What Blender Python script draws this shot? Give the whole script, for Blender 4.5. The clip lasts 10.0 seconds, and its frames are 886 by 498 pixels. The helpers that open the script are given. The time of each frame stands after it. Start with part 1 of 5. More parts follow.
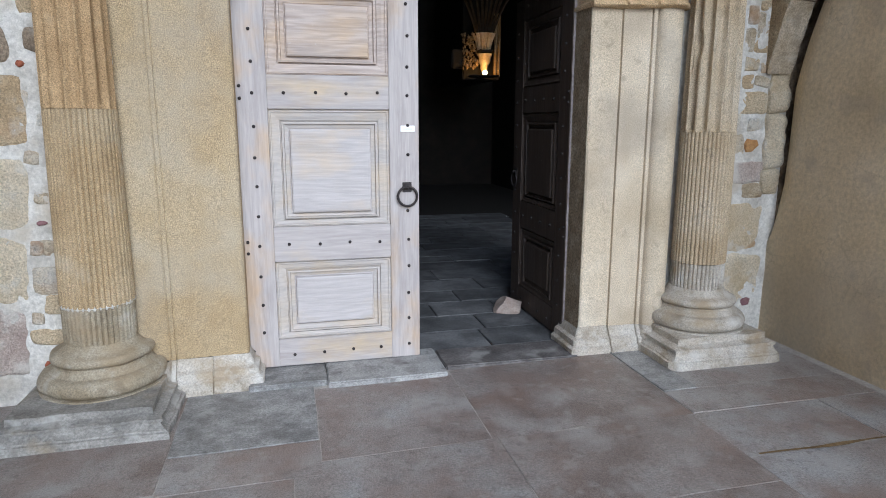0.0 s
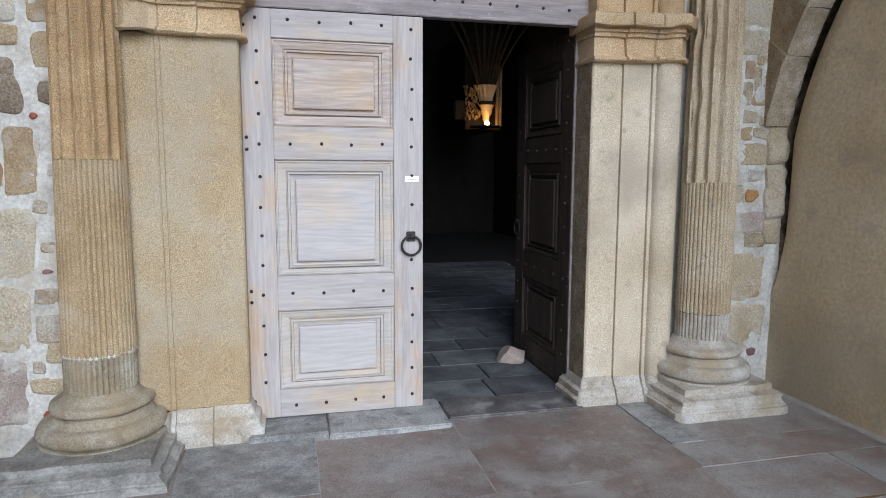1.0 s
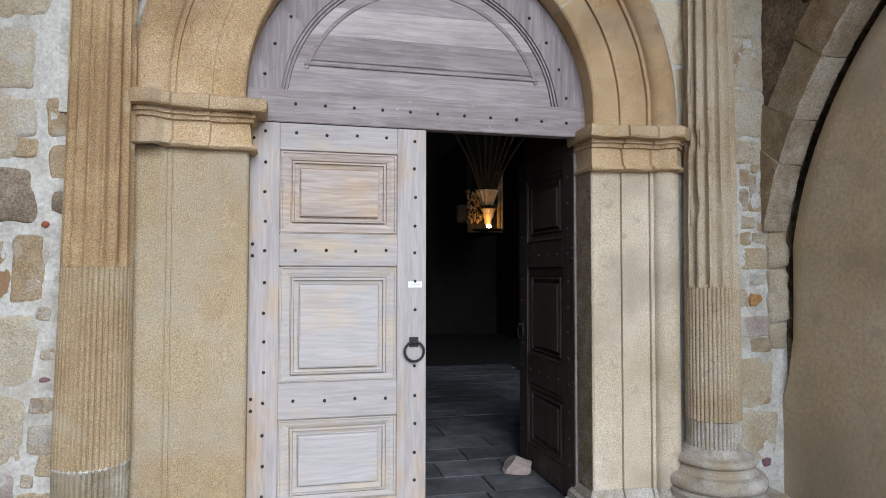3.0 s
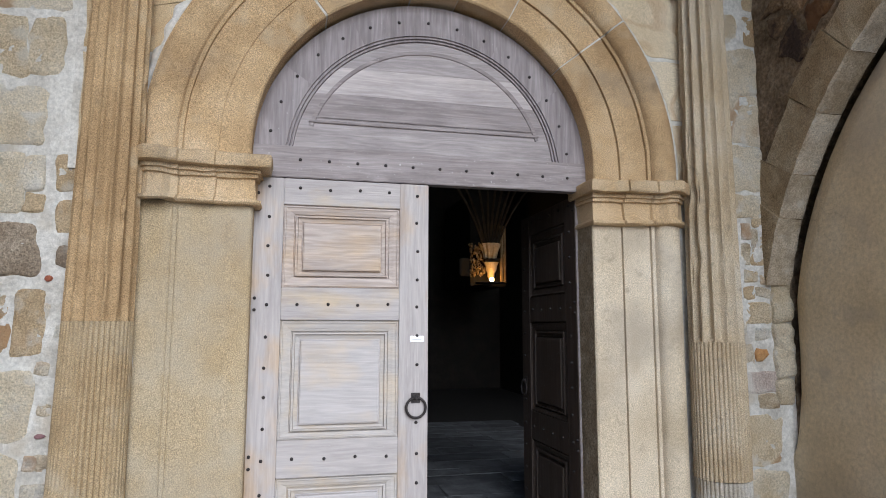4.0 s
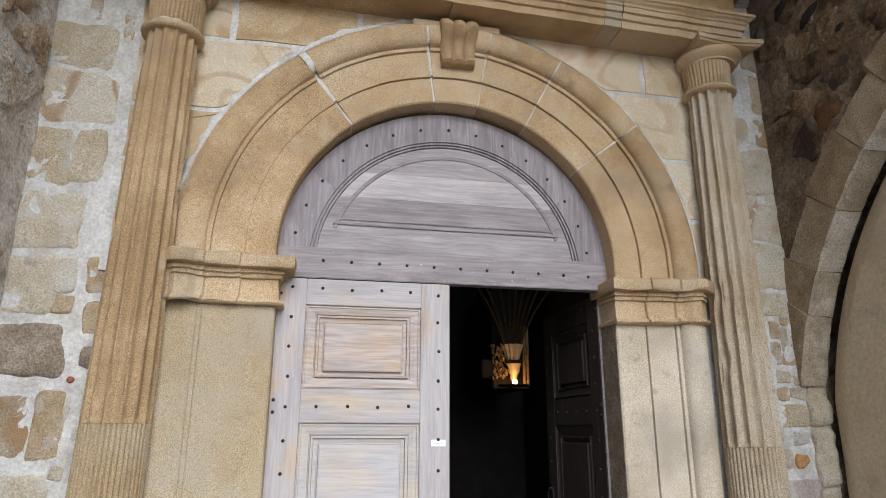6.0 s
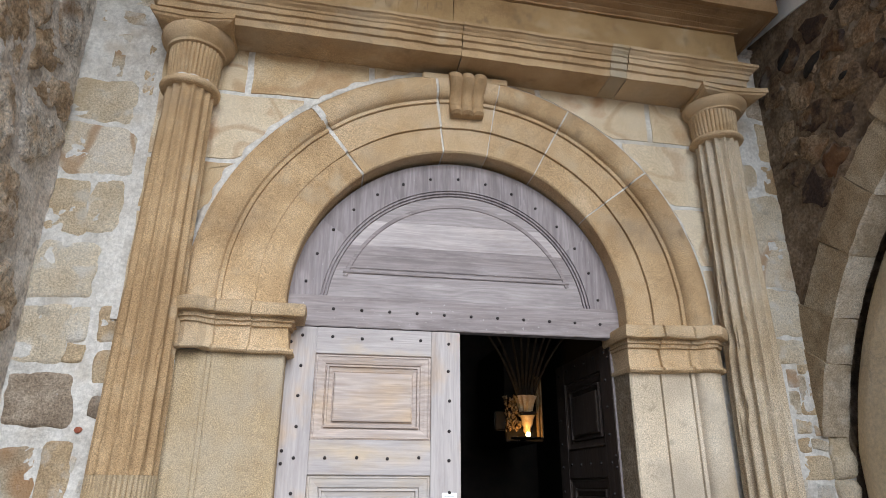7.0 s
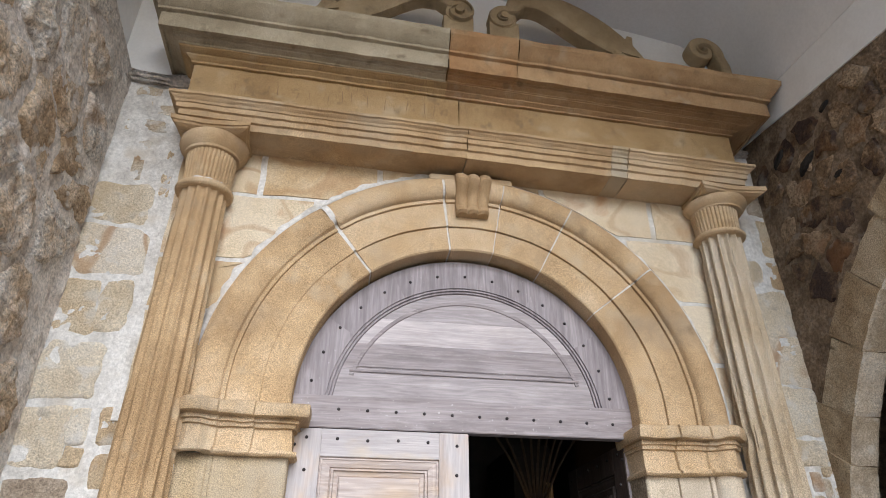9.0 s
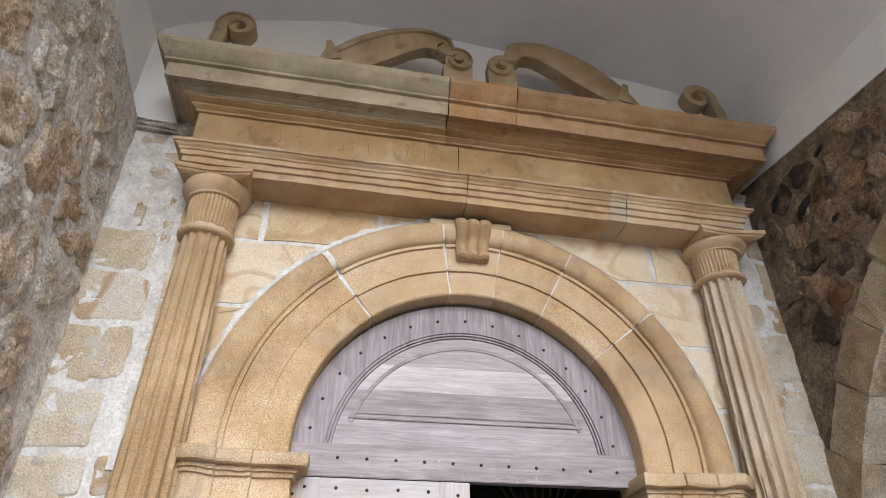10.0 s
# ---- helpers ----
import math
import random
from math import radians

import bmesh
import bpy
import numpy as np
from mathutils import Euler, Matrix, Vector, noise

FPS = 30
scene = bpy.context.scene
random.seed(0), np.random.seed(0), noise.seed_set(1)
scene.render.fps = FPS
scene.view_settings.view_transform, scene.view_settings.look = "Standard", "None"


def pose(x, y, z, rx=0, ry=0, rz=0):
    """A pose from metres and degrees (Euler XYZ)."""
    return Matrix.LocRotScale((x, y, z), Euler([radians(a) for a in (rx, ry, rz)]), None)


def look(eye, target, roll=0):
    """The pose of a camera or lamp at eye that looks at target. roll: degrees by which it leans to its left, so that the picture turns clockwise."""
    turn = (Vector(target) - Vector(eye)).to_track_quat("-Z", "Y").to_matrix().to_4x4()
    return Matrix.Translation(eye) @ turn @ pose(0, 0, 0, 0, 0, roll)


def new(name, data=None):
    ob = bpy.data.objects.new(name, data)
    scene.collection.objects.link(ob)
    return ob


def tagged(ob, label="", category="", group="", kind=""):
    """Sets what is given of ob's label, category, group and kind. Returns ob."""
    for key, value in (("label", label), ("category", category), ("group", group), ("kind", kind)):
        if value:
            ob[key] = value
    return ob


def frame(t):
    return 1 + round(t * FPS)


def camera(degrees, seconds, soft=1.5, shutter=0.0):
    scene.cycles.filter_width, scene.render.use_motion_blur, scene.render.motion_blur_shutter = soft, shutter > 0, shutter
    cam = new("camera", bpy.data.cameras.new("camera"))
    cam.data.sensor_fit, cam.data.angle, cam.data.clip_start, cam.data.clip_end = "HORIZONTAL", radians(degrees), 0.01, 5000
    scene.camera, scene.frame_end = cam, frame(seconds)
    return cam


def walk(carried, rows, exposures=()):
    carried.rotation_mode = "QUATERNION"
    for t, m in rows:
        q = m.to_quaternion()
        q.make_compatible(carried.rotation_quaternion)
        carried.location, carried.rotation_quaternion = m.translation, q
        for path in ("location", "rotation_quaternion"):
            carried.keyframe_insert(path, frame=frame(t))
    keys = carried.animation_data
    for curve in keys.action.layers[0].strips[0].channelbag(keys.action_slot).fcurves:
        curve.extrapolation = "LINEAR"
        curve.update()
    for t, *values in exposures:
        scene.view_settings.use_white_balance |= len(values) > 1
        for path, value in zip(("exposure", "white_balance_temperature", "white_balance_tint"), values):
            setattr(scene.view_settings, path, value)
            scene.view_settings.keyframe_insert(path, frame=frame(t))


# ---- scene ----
cam = camera(69.6, 10.0, soft=0.9)
PATH = [
    (0, (-0.752, -3.715, 1.434), (-0.29, -1.807, 1.048), 0.1),
    (0.5, (-0.762, -3.718, 1.437), (-0.299, -1.798, 1.125), 0.2),
    (1, (-0.763, -3.718, 1.447), (-0.302, -1.787, 1.207), 0.2),
    (1.5, (-0.769, -3.718, 1.46), (-0.307, -1.779, 1.292), 0.2),
    (2, (-0.757, -3.708, 1.473), (-0.303, -1.762, 1.377), 0.2),
    (2.5, (-0.766, -3.715, 1.473), (-0.311, -1.768, 1.462), 0.1),
    (4, (-0.759, -3.72, 1.48), (-0.317, -1.784, 1.72), 0.1),
    (4.5, (-0.749, -3.724, 1.478), (-0.319, -1.798, 1.801), 0.1),
    (5, (-0.754, -3.727, 1.475), (-0.344, -1.81, 1.874), 0.2),
    (5.5, (-0.759, -3.722, 1.474), (-0.37, -1.819, 1.949), 0.2),
    (7, (-0.749, -3.721, 1.452), (-0.43, -1.875, 2.152), 0.2),
    (7.5, (-0.747, -3.727, 1.448), (-0.434, -1.91, 2.224), 0.2),
    (8, (-0.75, -3.724, 1.445), (-0.439, -1.939, 2.292), 0.0),
    (8.5, (-0.756, -3.729, 1.441), (-0.467, -1.975, 2.358), 0.2),
    (9, (-0.757, -3.724, 1.441), (-0.478, -2.003, 2.421), 0.1),
    (9.5, (-0.758, -3.733, 1.442), (-0.482, -2.046, 2.48), -0.0),
    (10, (-0.75, -3.735, 1.444), (-0.487, -2.083, 2.54), -0.0),
]
walk(cam, [(t, look(eye, target, roll)) for t, eye, target, roll in PATH], exposures=[(0.0, -0.37, 5420, 8), (2.5, -0.45, 5530, 8), (5.0, -0.39, 5700, 9), (7.5, -0.24, 5740, 9), (10.0, 0.07, 5820, 12)])

# ---------- world and light ----------
def set_world():
    w = bpy.data.worlds.new("sky")
    w.use_nodes = True
    nt = w.node_tree
    sky = nt.nodes.new("ShaderNodeTexSky")
    sky.sky_type = "NISHITA"
    sky.sun_disc = False
    sky.sun_elevation, sky.sun_rotation = radians(28), radians(175)
    bg = nt.nodes["Background"]
    bg.inputs[1].default_value = 0.15
    nt.links.new(sky.outputs[0], bg.inputs[0])
    scene.world = w


set_world()
sun = new("sun", bpy.data.lights.new("sun", "SUN"))
sun.data.energy, sun.data.angle, sun.data.color = 4.3, radians(46), (1.0, 0.985, 0.965)
sun.matrix_basis = look((0, 0, 0), (-0.34, 4.0, -2.15))

# ---------- materials ----------
def mat(name, cols, scale=6.0, rough=0.8, bump=0.3, grain=90.0, grain_amt=0.25, stretch=(1, 1, 1), metal=0.0, detail=6.0,
        vary=0.0, spots=None, spec=0.4, island=False, dist=0.02, cracks=0.0, swirl=0.0, more=()):
    """Stops of colour spread by a noise, fine speckle, relief, and a shift of tone from piece to piece."""
    m = bpy.data.materials.new(name)
    m.use_nodes = True
    nt = m.node_tree
    N, L = nt.nodes, nt.links
    b = N["Principled BSDF"]
    geo = N.new("ShaderNodeNewGeometry")
    mp = N.new("ShaderNodeMapping")
    mp.inputs["Scale"].default_value = stretch
    L.new(geo.outputs["Position"], mp.inputs["Vector"])
    rnd = None
    if vary:
        if island:
            rnd = geo.outputs["Random Per Island"]
        else:
            rnd = N.new("ShaderNodeObjectInfo").outputs["Random"]
        off = N.new("ShaderNodeMath"); off.operation = "MULTIPLY"; off.inputs[1].default_value = 37.0
        L.new(rnd, off.inputs[0])
        cmb = N.new("ShaderNodeCombineXYZ")
        for i in range(3):
            L.new(off.outputs[0], cmb.inputs[i])
        L.new(cmb.outputs[0], mp.inputs["Location"])
    n1 = N.new("ShaderNodeTexNoise")
    n1.inputs["Scale"].default_value, n1.inputs["Detail"].default_value, n1.inputs["Roughness"].default_value = scale, detail, 0.62
    L.new(mp.outputs[0], n1.inputs["Vector"])
    ramp = N.new("ShaderNodeValToRGB")
    els = ramp.color_ramp.elements
    while len(els) < len(cols):
        els.new(0.5)
    for i, c in enumerate(cols):
        els[i].position = 0.32 + 0.36 * i / (len(cols) - 1)
        els[i].color = (*c, 1)
    fac = n1.outputs["Fac"]
    if vary:
        ad = N.new("ShaderNodeMath"); ad.operation = "MULTIPLY_ADD"
        sh = N.new("ShaderNodeMath"); sh.operation = "MULTIPLY_ADD"
        L.new(rnd, sh.inputs[0]); sh.inputs[1].default_value = vary; sh.inputs[2].default_value = -vary / 2
        ad.inputs[1].default_value = 1.0
        L.new(fac, ad.inputs[0]); L.new(sh.outputs[0], ad.inputs[2])
        fac = ad.outputs[0]
    L.new(fac, ramp.inputs[0])
    n2 = N.new("ShaderNodeTexNoise")
    n2.inputs["Scale"].default_value, n2.inputs["Detail"].default_value, n2.inputs["Roughness"].default_value = grain, 4.0, 0.75
    L.new(mp.outputs[0], n2.inputs["Vector"])
    gr = N.new("ShaderNodeMapRange")
    gr.inputs[1].default_value, gr.inputs[2].default_value = 0.34, 0.66
    gr.inputs[3].default_value, gr.inputs[4].default_value = 1 - grain_amt, 1 + grain_amt
    L.new(n2.outputs["Fac"], gr.inputs[0])
    mul = N.new("ShaderNodeVectorMath"); mul.operation = "SCALE"
    L.new(ramp.outputs[0], mul.inputs[0]); L.new(gr.outputs[0], mul.inputs["Scale"])
    col = mul.outputs[0]
    for sc, sscale, lo, hi, amt in (([spots] if spots else []) + list(more)):
        n3 = N.new("ShaderNodeTexNoise")
        n3.inputs["Scale"].default_value, n3.inputs["Detail"].default_value = sscale, 5.0
        L.new(mp.outputs[0], n3.inputs["Vector"])
        r3 = N.new("ShaderNodeMapRange")
        r3.inputs[1].default_value, r3.inputs[2].default_value, r3.inputs[4].default_value = lo, hi, amt
        L.new(n3.outputs["Fac"], r3.inputs[0])
        mx = N.new("ShaderNodeMix"); mx.data_type = "RGBA"
        L.new(r3.outputs[0], mx.inputs["Factor"]); L.new(col, mx.inputs["A"]); mx.inputs["B"].default_value = (*sc, 1)
        col = mx.outputs["Result"]
    if swirl:   # iron banding in the bed of the stone
        ns = N.new("ShaderNodeTexNoise"); ns.inputs["Scale"].default_value, ns.inputs["Detail"].default_value = 1.5, 2.0
        L.new(mp.outputs[0], ns.inputs["Vector"])
        m1 = N.new("ShaderNodeMath"); m1.operation = "MULTIPLY"; m1.inputs[1].default_value = 42.0
        L.new(ns.outputs["Fac"], m1.inputs[0])
        m2 = N.new("ShaderNodeMath"); m2.operation = "SINE"
        L.new(m1.outputs[0], m2.inputs[0])
        r4 = N.new("ShaderNodeMapRange"); r4.inputs[1].default_value, r4.inputs[2].default_value, r4.inputs[4].default_value = 0.45, 1.0, swirl
        L.new(m2.outputs[0], r4.inputs[0])
        n5 = N.new("ShaderNodeMath"); n5.operation = "MULTIPLY"
        L.new(r4.outputs[0], n5.inputs[0]); L.new(n1.outputs["Fac"], n5.inputs[1])
        mx4 = N.new("ShaderNodeMix"); mx4.data_type = "RGBA"
        L.new(n5.outputs[0], mx4.inputs["Factor"]); L.new(col, mx4.inputs["A"]); mx4.inputs["B"].default_value = (0.36, 0.19, 0.075, 1)
        col = mx4.outputs["Result"]
    if cracks:
        wob = N.new("ShaderNodeVectorMath"); wob.operation = "MULTIPLY_ADD"
        wob.inputs[1].default_value = (0.25, 0.25, 0.25)
        L.new(n1.outputs["Color"], wob.inputs[0]); L.new(mp.outputs[0], wob.inputs[2])
        vo = N.new("ShaderNodeTexVoronoi"); vo.feature = "DISTANCE_TO_EDGE"; vo.inputs["Scale"].default_value = 6.0
        L.new(wob.outputs[0], vo.inputs["Vector"])
        cr = N.new("ShaderNodeMapRange"); cr.inputs[1].default_value, cr.inputs[2].default_value, cr.inputs[3].default_value, cr.inputs[4].default_value = 0.0, 0.022, 1.0, 0.0
        L.new(vo.outputs["Distance"], cr.inputs[0])
        nm = N.new("ShaderNodeTexNoise"); nm.inputs["Scale"].default_value = 0.9
        L.new(mp.outputs[0], nm.inputs["Vector"])
        mk = N.new("ShaderNodeMapRange"); mk.inputs[1].default_value, mk.inputs[2].default_value, mk.inputs[4].default_value = 0.50, 0.62, cracks
        L.new(nm.outputs["Fac"], mk.inputs[0])
        cm = N.new("ShaderNodeMath"); cm.operation = "MULTIPLY"
        L.new(cr.outputs[0], cm.inputs[0]); L.new(mk.outputs[0], cm.inputs[1])
        mx2 = N.new("ShaderNodeMix"); mx2.data_type = "RGBA"
        L.new(cm.outputs[0], mx2.inputs["Factor"]); L.new(col, mx2.inputs["A"]); mx2.inputs["B"].default_value = (0.20, 0.155, 0.10, 1)
        col = mx2.outputs["Result"]
    L.new(col, b.inputs["Base Color"])
    rr = N.new("ShaderNodeMapRange")
    rr.inputs[3].default_value, rr.inputs[4].default_value = max(rough - 0.1, 0.05), min(rough + 0.12, 1)
    L.new(n1.outputs["Fac"], rr.inputs[0]); L.new(rr.outputs[0], b.inputs["Roughness"])
    b.inputs["Metallic"].default_value = metal
    b.inputs["Specular IOR Level"].default_value = spec
    if bump:
        hsum = N.new("ShaderNodeMath"); hsum.operation = "MULTIPLY_ADD"; hsum.inputs[1].default_value = 0.35
        L.new(n2.outputs["Fac"], hsum.inputs[0]); L.new(n1.outputs["Fac"], hsum.inputs[2])
        bp = N.new("ShaderNodeBump")
        bp.inputs["Strength"].default_value, bp.inputs["Distance"].default_value = bump, dist
        L.new(hsum.outputs[0], bp.inputs["Height"]); L.new(bp.outputs[0], b.inputs["Normal"])
    return m


M_OCHRE = mat("ochre_sandstone", [(0.38, 0.25, 0.125), (0.50, 0.35, 0.19), (0.58, 0.435, 0.27)], 2.2, 0.9, 0.8, 175, 0.54, vary=0.18,
              spots=((0.34, 0.31, 0.25), 1.7, 0.55, 0.75, 0.55), more=(((0.20, 0.14, 0.08), 9, 0.64, 0.76, 0.5), ((0.56, 0.47, 0.33), 4, 0.58, 0.72, 0.5)))
M_OCHRE_C = mat("weathered_ochre_column_stone", [(0.355, 0.245, 0.13), (0.455, 0.335, 0.19), (0.525, 0.41, 0.26)], 2.2, 0.9, 0.8, 175, 0.54, vary=0.12,
                spots=((0.37, 0.33, 0.25), 1.9, 0.55, 0.74, 0.5), more=(((0.20, 0.14, 0.08), 9, 0.62, 0.76, 0.5), ((0.56, 0.49, 0.37), 4, 0.57, 0.72, 0.5)))
M_OCHRE_FLAT = mat("ochre_ashlar", [(0.48, 0.345, 0.19), (0.61, 0.50, 0.335), (0.67, 0.58, 0.43)], 1.6, 0.9, 0.6, 150, 0.34, vary=0.3, swirl=0.75,
                   spots=((0.40, 0.17, 0.05), 3.1, 0.60, 0.70, 0.6))
M_PALE = mat("pale_jamb_stone", [(0.50, 0.41, 0.285), (0.615, 0.52, 0.385), (0.67, 0.59, 0.465)], 1.6, 0.9, 0.7, 150, 0.34,
             spots=((0.37, 0.315, 0.245), 1.9, 0.5, 0.64, 0.6), more=(((0.28, 0.22, 0.15), 12, 0.62, 0.72, 0.5), ((0.68, 0.61, 0.50), 3.0, 0.54, 0.66, 0.25), ((0.42, 0.335, 0.23), 2.3, 0.55, 0.66, 0.5)))
M_BASE = mat("weathered_base_stone", [(0.36, 0.31, 0.24), (0.49, 0.445, 0.38), (0.58, 0.55, 0.50)], 5, 0.9, 0.9, 100, 0.3,
             more=(((0.24, 0.19, 0.13), 9.0, 0.58, 0.70, 0.6), ((0.64, 0.62, 0.58), 6.0, 0.56, 0.66, 0.6)),
             spots=((0.36, 0.27, 0.16), 4.0, 0.52, 0.66, 0.7))
M_BASE_L = mat("tan_weathered_base_stone", [(0.29, 0.235, 0.155), (0.39, 0.335, 0.245), (0.48, 0.43, 0.345)], 5, 0.9, 0.9, 120, 0.35,
               more=(((0.20, 0.155, 0.10), 9.0, 0.58, 0.70, 0.6), ((0.55, 0.52, 0.46), 6.0, 0.60, 0.70, 0.6)),
               spots=((0.36, 0.27, 0.16), 4.0, 0.52, 0.66, 0.7))
M_BUFF = mat("buff_grey_column_stone", [(0.42, 0.315, 0.19), (0.535, 0.435, 0.30), (0.60, 0.52, 0.40)], 2.0, 0.9, 0.8, 175, 0.54,
             spots=((0.42, 0.31, 0.18), 1.4, 0.55, 0.75, 0.4), more=(((0.24, 0.20, 0.15), 22.0, 0.60, 0.70, 0.5),))
GRIME = (((0.15, 0.105, 0.06), 13.0, 0.59, 0.72, 0.55), ((0.50, 0.41, 0.28), 6.0, 0.58, 0.72, 0.45))
M_CORN_G = mat("grey_lichened_cornice", [(0.30, 0.245, 0.16), (0.39, 0.325, 0.22), (0.45, 0.385, 0.28)], 3, 0.92, 0.8, 175, 0.54, more=GRIME)
M_CORN_B = mat("brown_weathered_cornice", [(0.26, 0.152, 0.070), (0.365, 0.225, 0.108), (0.445, 0.30, 0.158)], 2.6, 0.92, 0.8, 175, 0.54, more=GRIME)
M_FRIEZE = mat("brown_ochre_frieze", [(0.27, 0.165, 0.07), (0.36, 0.235, 0.105), (0.44, 0.305, 0.155)], 2.2, 0.92, 0.8, 175, 0.54, more=GRIME)
M_PED = mat("olive_brown_scroll_stone", [(0.27, 0.19, 0.10), (0.37, 0.275, 0.155), (0.46, 0.36, 0.225)], 3, 0.92, 0.9, 170, 0.45, more=(((0.16, 0.12, 0.08), 8, 0.6, 0.72, 0.6),))
M_SCRATCH = mat("cut_in_shade_stone", [(0.17, 0.105, 0.05), (0.24, 0.155, 0.08)], 8, 0.95, 0.4, 120, 0.3)
M_CORN_R = mat("rusty_cornice_stone", [(0.27, 0.14, 0.06), (0.38, 0.215, 0.095), (0.44, 0.28, 0.14)], 3, 0.92, 0.8, 175, 0.54, more=GRIME)
M_JAMB_L = mat("ochre_and_buff_jamb_stone", [(0.37, 0.26, 0.135), (0.445, 0.34, 0.20), (0.50, 0.415, 0.285)], 1.1, 0.9, 0.8, 175, 0.54,
               spots=((0.48, 0.45, 0.38), 1.5, 0.50, 0.68, 0.5))
M_REVEAL = mat("hammered_stone_with_shade", [(0.22, 0.165, 0.105), (0.33, 0.26, 0.175), (0.44, 0.365, 0.265)], 8, 0.95, 1.0, 70, 0.5, dist=0.04)
M_GREYST = mat("grey_plinth_stone", [(0.18, 0.17, 0.155), (0.30, 0.285, 0.26), (0.40, 0.385, 0.36)], 6, 0.85, 0.9, 80, 0.3, more=(((0.20, 0.19, 0.17), 9.0, 0.57, 0.68, 0.7), ((0.54, 0.53, 0.50), 7.0, 0.58, 0.68, 0.5)),
               spots=((0.36, 0.28, 0.17), 3.2, 0.56, 0.70, 0.6))
M_MORTAR = mat("white_lime_mortar", [(0.47, 0.44, 0.39), (0.615, 0.59, 0.54), (0.70, 0.68, 0.635)], 7, 0.95, 0.45, 50, 0.18, dist=0.04, more=(((0.47, 0.40, 0.30), 4.0, 0.57, 0.70, 0.6),))
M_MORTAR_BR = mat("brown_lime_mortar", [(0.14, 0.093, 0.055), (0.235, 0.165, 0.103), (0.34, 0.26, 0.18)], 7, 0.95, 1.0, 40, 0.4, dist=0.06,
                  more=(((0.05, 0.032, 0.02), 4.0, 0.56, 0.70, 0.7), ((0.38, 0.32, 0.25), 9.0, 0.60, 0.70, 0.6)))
M_MORTAR_GR = mat("grey_lime_mortar", [(0.54, 0.47, 0.395), (0.69, 0.62, 0.54), (0.77, 0.715, 0.645)], 8, 0.95, 1.0, 40, 0.35, dist=0.06,
                  more=(((0.30, 0.24, 0.18), 11.0, 0.60, 0.72, 0.6),))
LIME = ((0.66, 0.63, 0.575), 8.0, 0.56, 0.66, 0.6)
M_RUB = mat("mixed_rubble_stone", [(0.40, 0.32, 0.215), (0.54, 0.46, 0.34), (0.60, 0.54, 0.44), (0.60, 0.585, 0.54)], 5, 0.9, 1.0, 90, 0.32, dist=0.035, swirl=0.4,
            more=(((0.22, 0.18, 0.14), 5.0, 0.58, 0.70, 0.6), LIME), vary=0.32, spots=((0.42, 0.24, 0.11), 3.2, 0.58, 0.70, 0.75))
M_RUB_PALE = mat("pale_grey_green_stone", [(0.55, 0.45, 0.305), (0.64, 0.555, 0.415), (0.67, 0.61, 0.50)], 4, 0.9, 1.0, 90, 0.30, dist=0.035, vary=0.15,
                 spots=((0.50, 0.38, 0.22), 3.0, 0.57, 0.70, 0.6), more=(((0.33, 0.30, 0.25), 9.0, 0.62, 0.72, 0.5), LIME))
M_RUB_TAN = mat("tan_sandstone_rubble", [(0.42, 0.305, 0.175), (0.52, 0.40, 0.25), (0.58, 0.485, 0.34)], 4, 0.9, 1.0, 110, 0.38, dist=0.03, vary=0.2,
                spots=((0.36, 0.19, 0.075), 3.0, 0.60, 0.72, 0.5), more=(((0.60, 0.57, 0.50), 7.0, 0.57, 0.68, 0.6),))
M_RUB_SWIRL = mat("rust_banded_stone", [(0.50, 0.40, 0.26), (0.60, 0.51, 0.37), (0.65, 0.59, 0.49)], 3, 0.9, 0.9, 100, 0.3, dist=0.03, vary=0.2, swirl=1.2, more=(LIME,))
M_RUB_DARK = mat("dark_brown_stone", [(0.22, 0.165, 0.115), (0.36, 0.285, 0.205), (0.50, 0.42, 0.325)], 5, 0.9, 1.0, 80, 0.35, dist=0.04, more=(((0.55, 0.50, 0.42), 6.0, 0.58, 0.68, 0.6),))
M_RUB_PURP = mat("purple_grey_stone", [(0.36, 0.27, 0.235), (0.47, 0.39, 0.34), (0.55, 0.49, 0.44)], 4, 0.9, 1.0, 90, 0.3, dist=0.03, more=(LIME,))
M_RUB_L = mat("rough_grey_ochre_rubble", [(0.44, 0.31, 0.185), (0.60, 0.465, 0.315), (0.68, 0.57, 0.44), (0.70, 0.645, 0.57)], 6, 0.92, 1.0, 55, 0.5, dist=0.07,
              vary=0.30, spots=((0.40, 0.22, 0.08), 2.6, 0.57, 0.70, 0.75), more=(((0.22, 0.165, 0.115), 13.0, 0.60, 0.70, 0.6), ((0.66, 0.61, 0.54), 9.0, 0.60, 0.70, 0.6)))
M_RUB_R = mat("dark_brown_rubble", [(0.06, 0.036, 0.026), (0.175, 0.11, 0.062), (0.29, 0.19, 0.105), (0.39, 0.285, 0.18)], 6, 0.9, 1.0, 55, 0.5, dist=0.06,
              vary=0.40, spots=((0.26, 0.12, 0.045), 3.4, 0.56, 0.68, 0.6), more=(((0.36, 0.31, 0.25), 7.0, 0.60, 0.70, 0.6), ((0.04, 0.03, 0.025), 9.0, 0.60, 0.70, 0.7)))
M_HOLE_SHADE = mat("hole_shade", [(0.012, 0.010, 0.008), (0.04, 0.032, 0.026)], 20, 0.8, 0.8, 90, 0.3)
M_VOUSS = mat("grey_brown_voussoir", [(0.30, 0.21, 0.115), (0.41, 0.31, 0.19), (0.50, 0.41, 0.28)], 5, 0.9, 1.0, 110, 0.45, vary=0.2, dist=0.03)
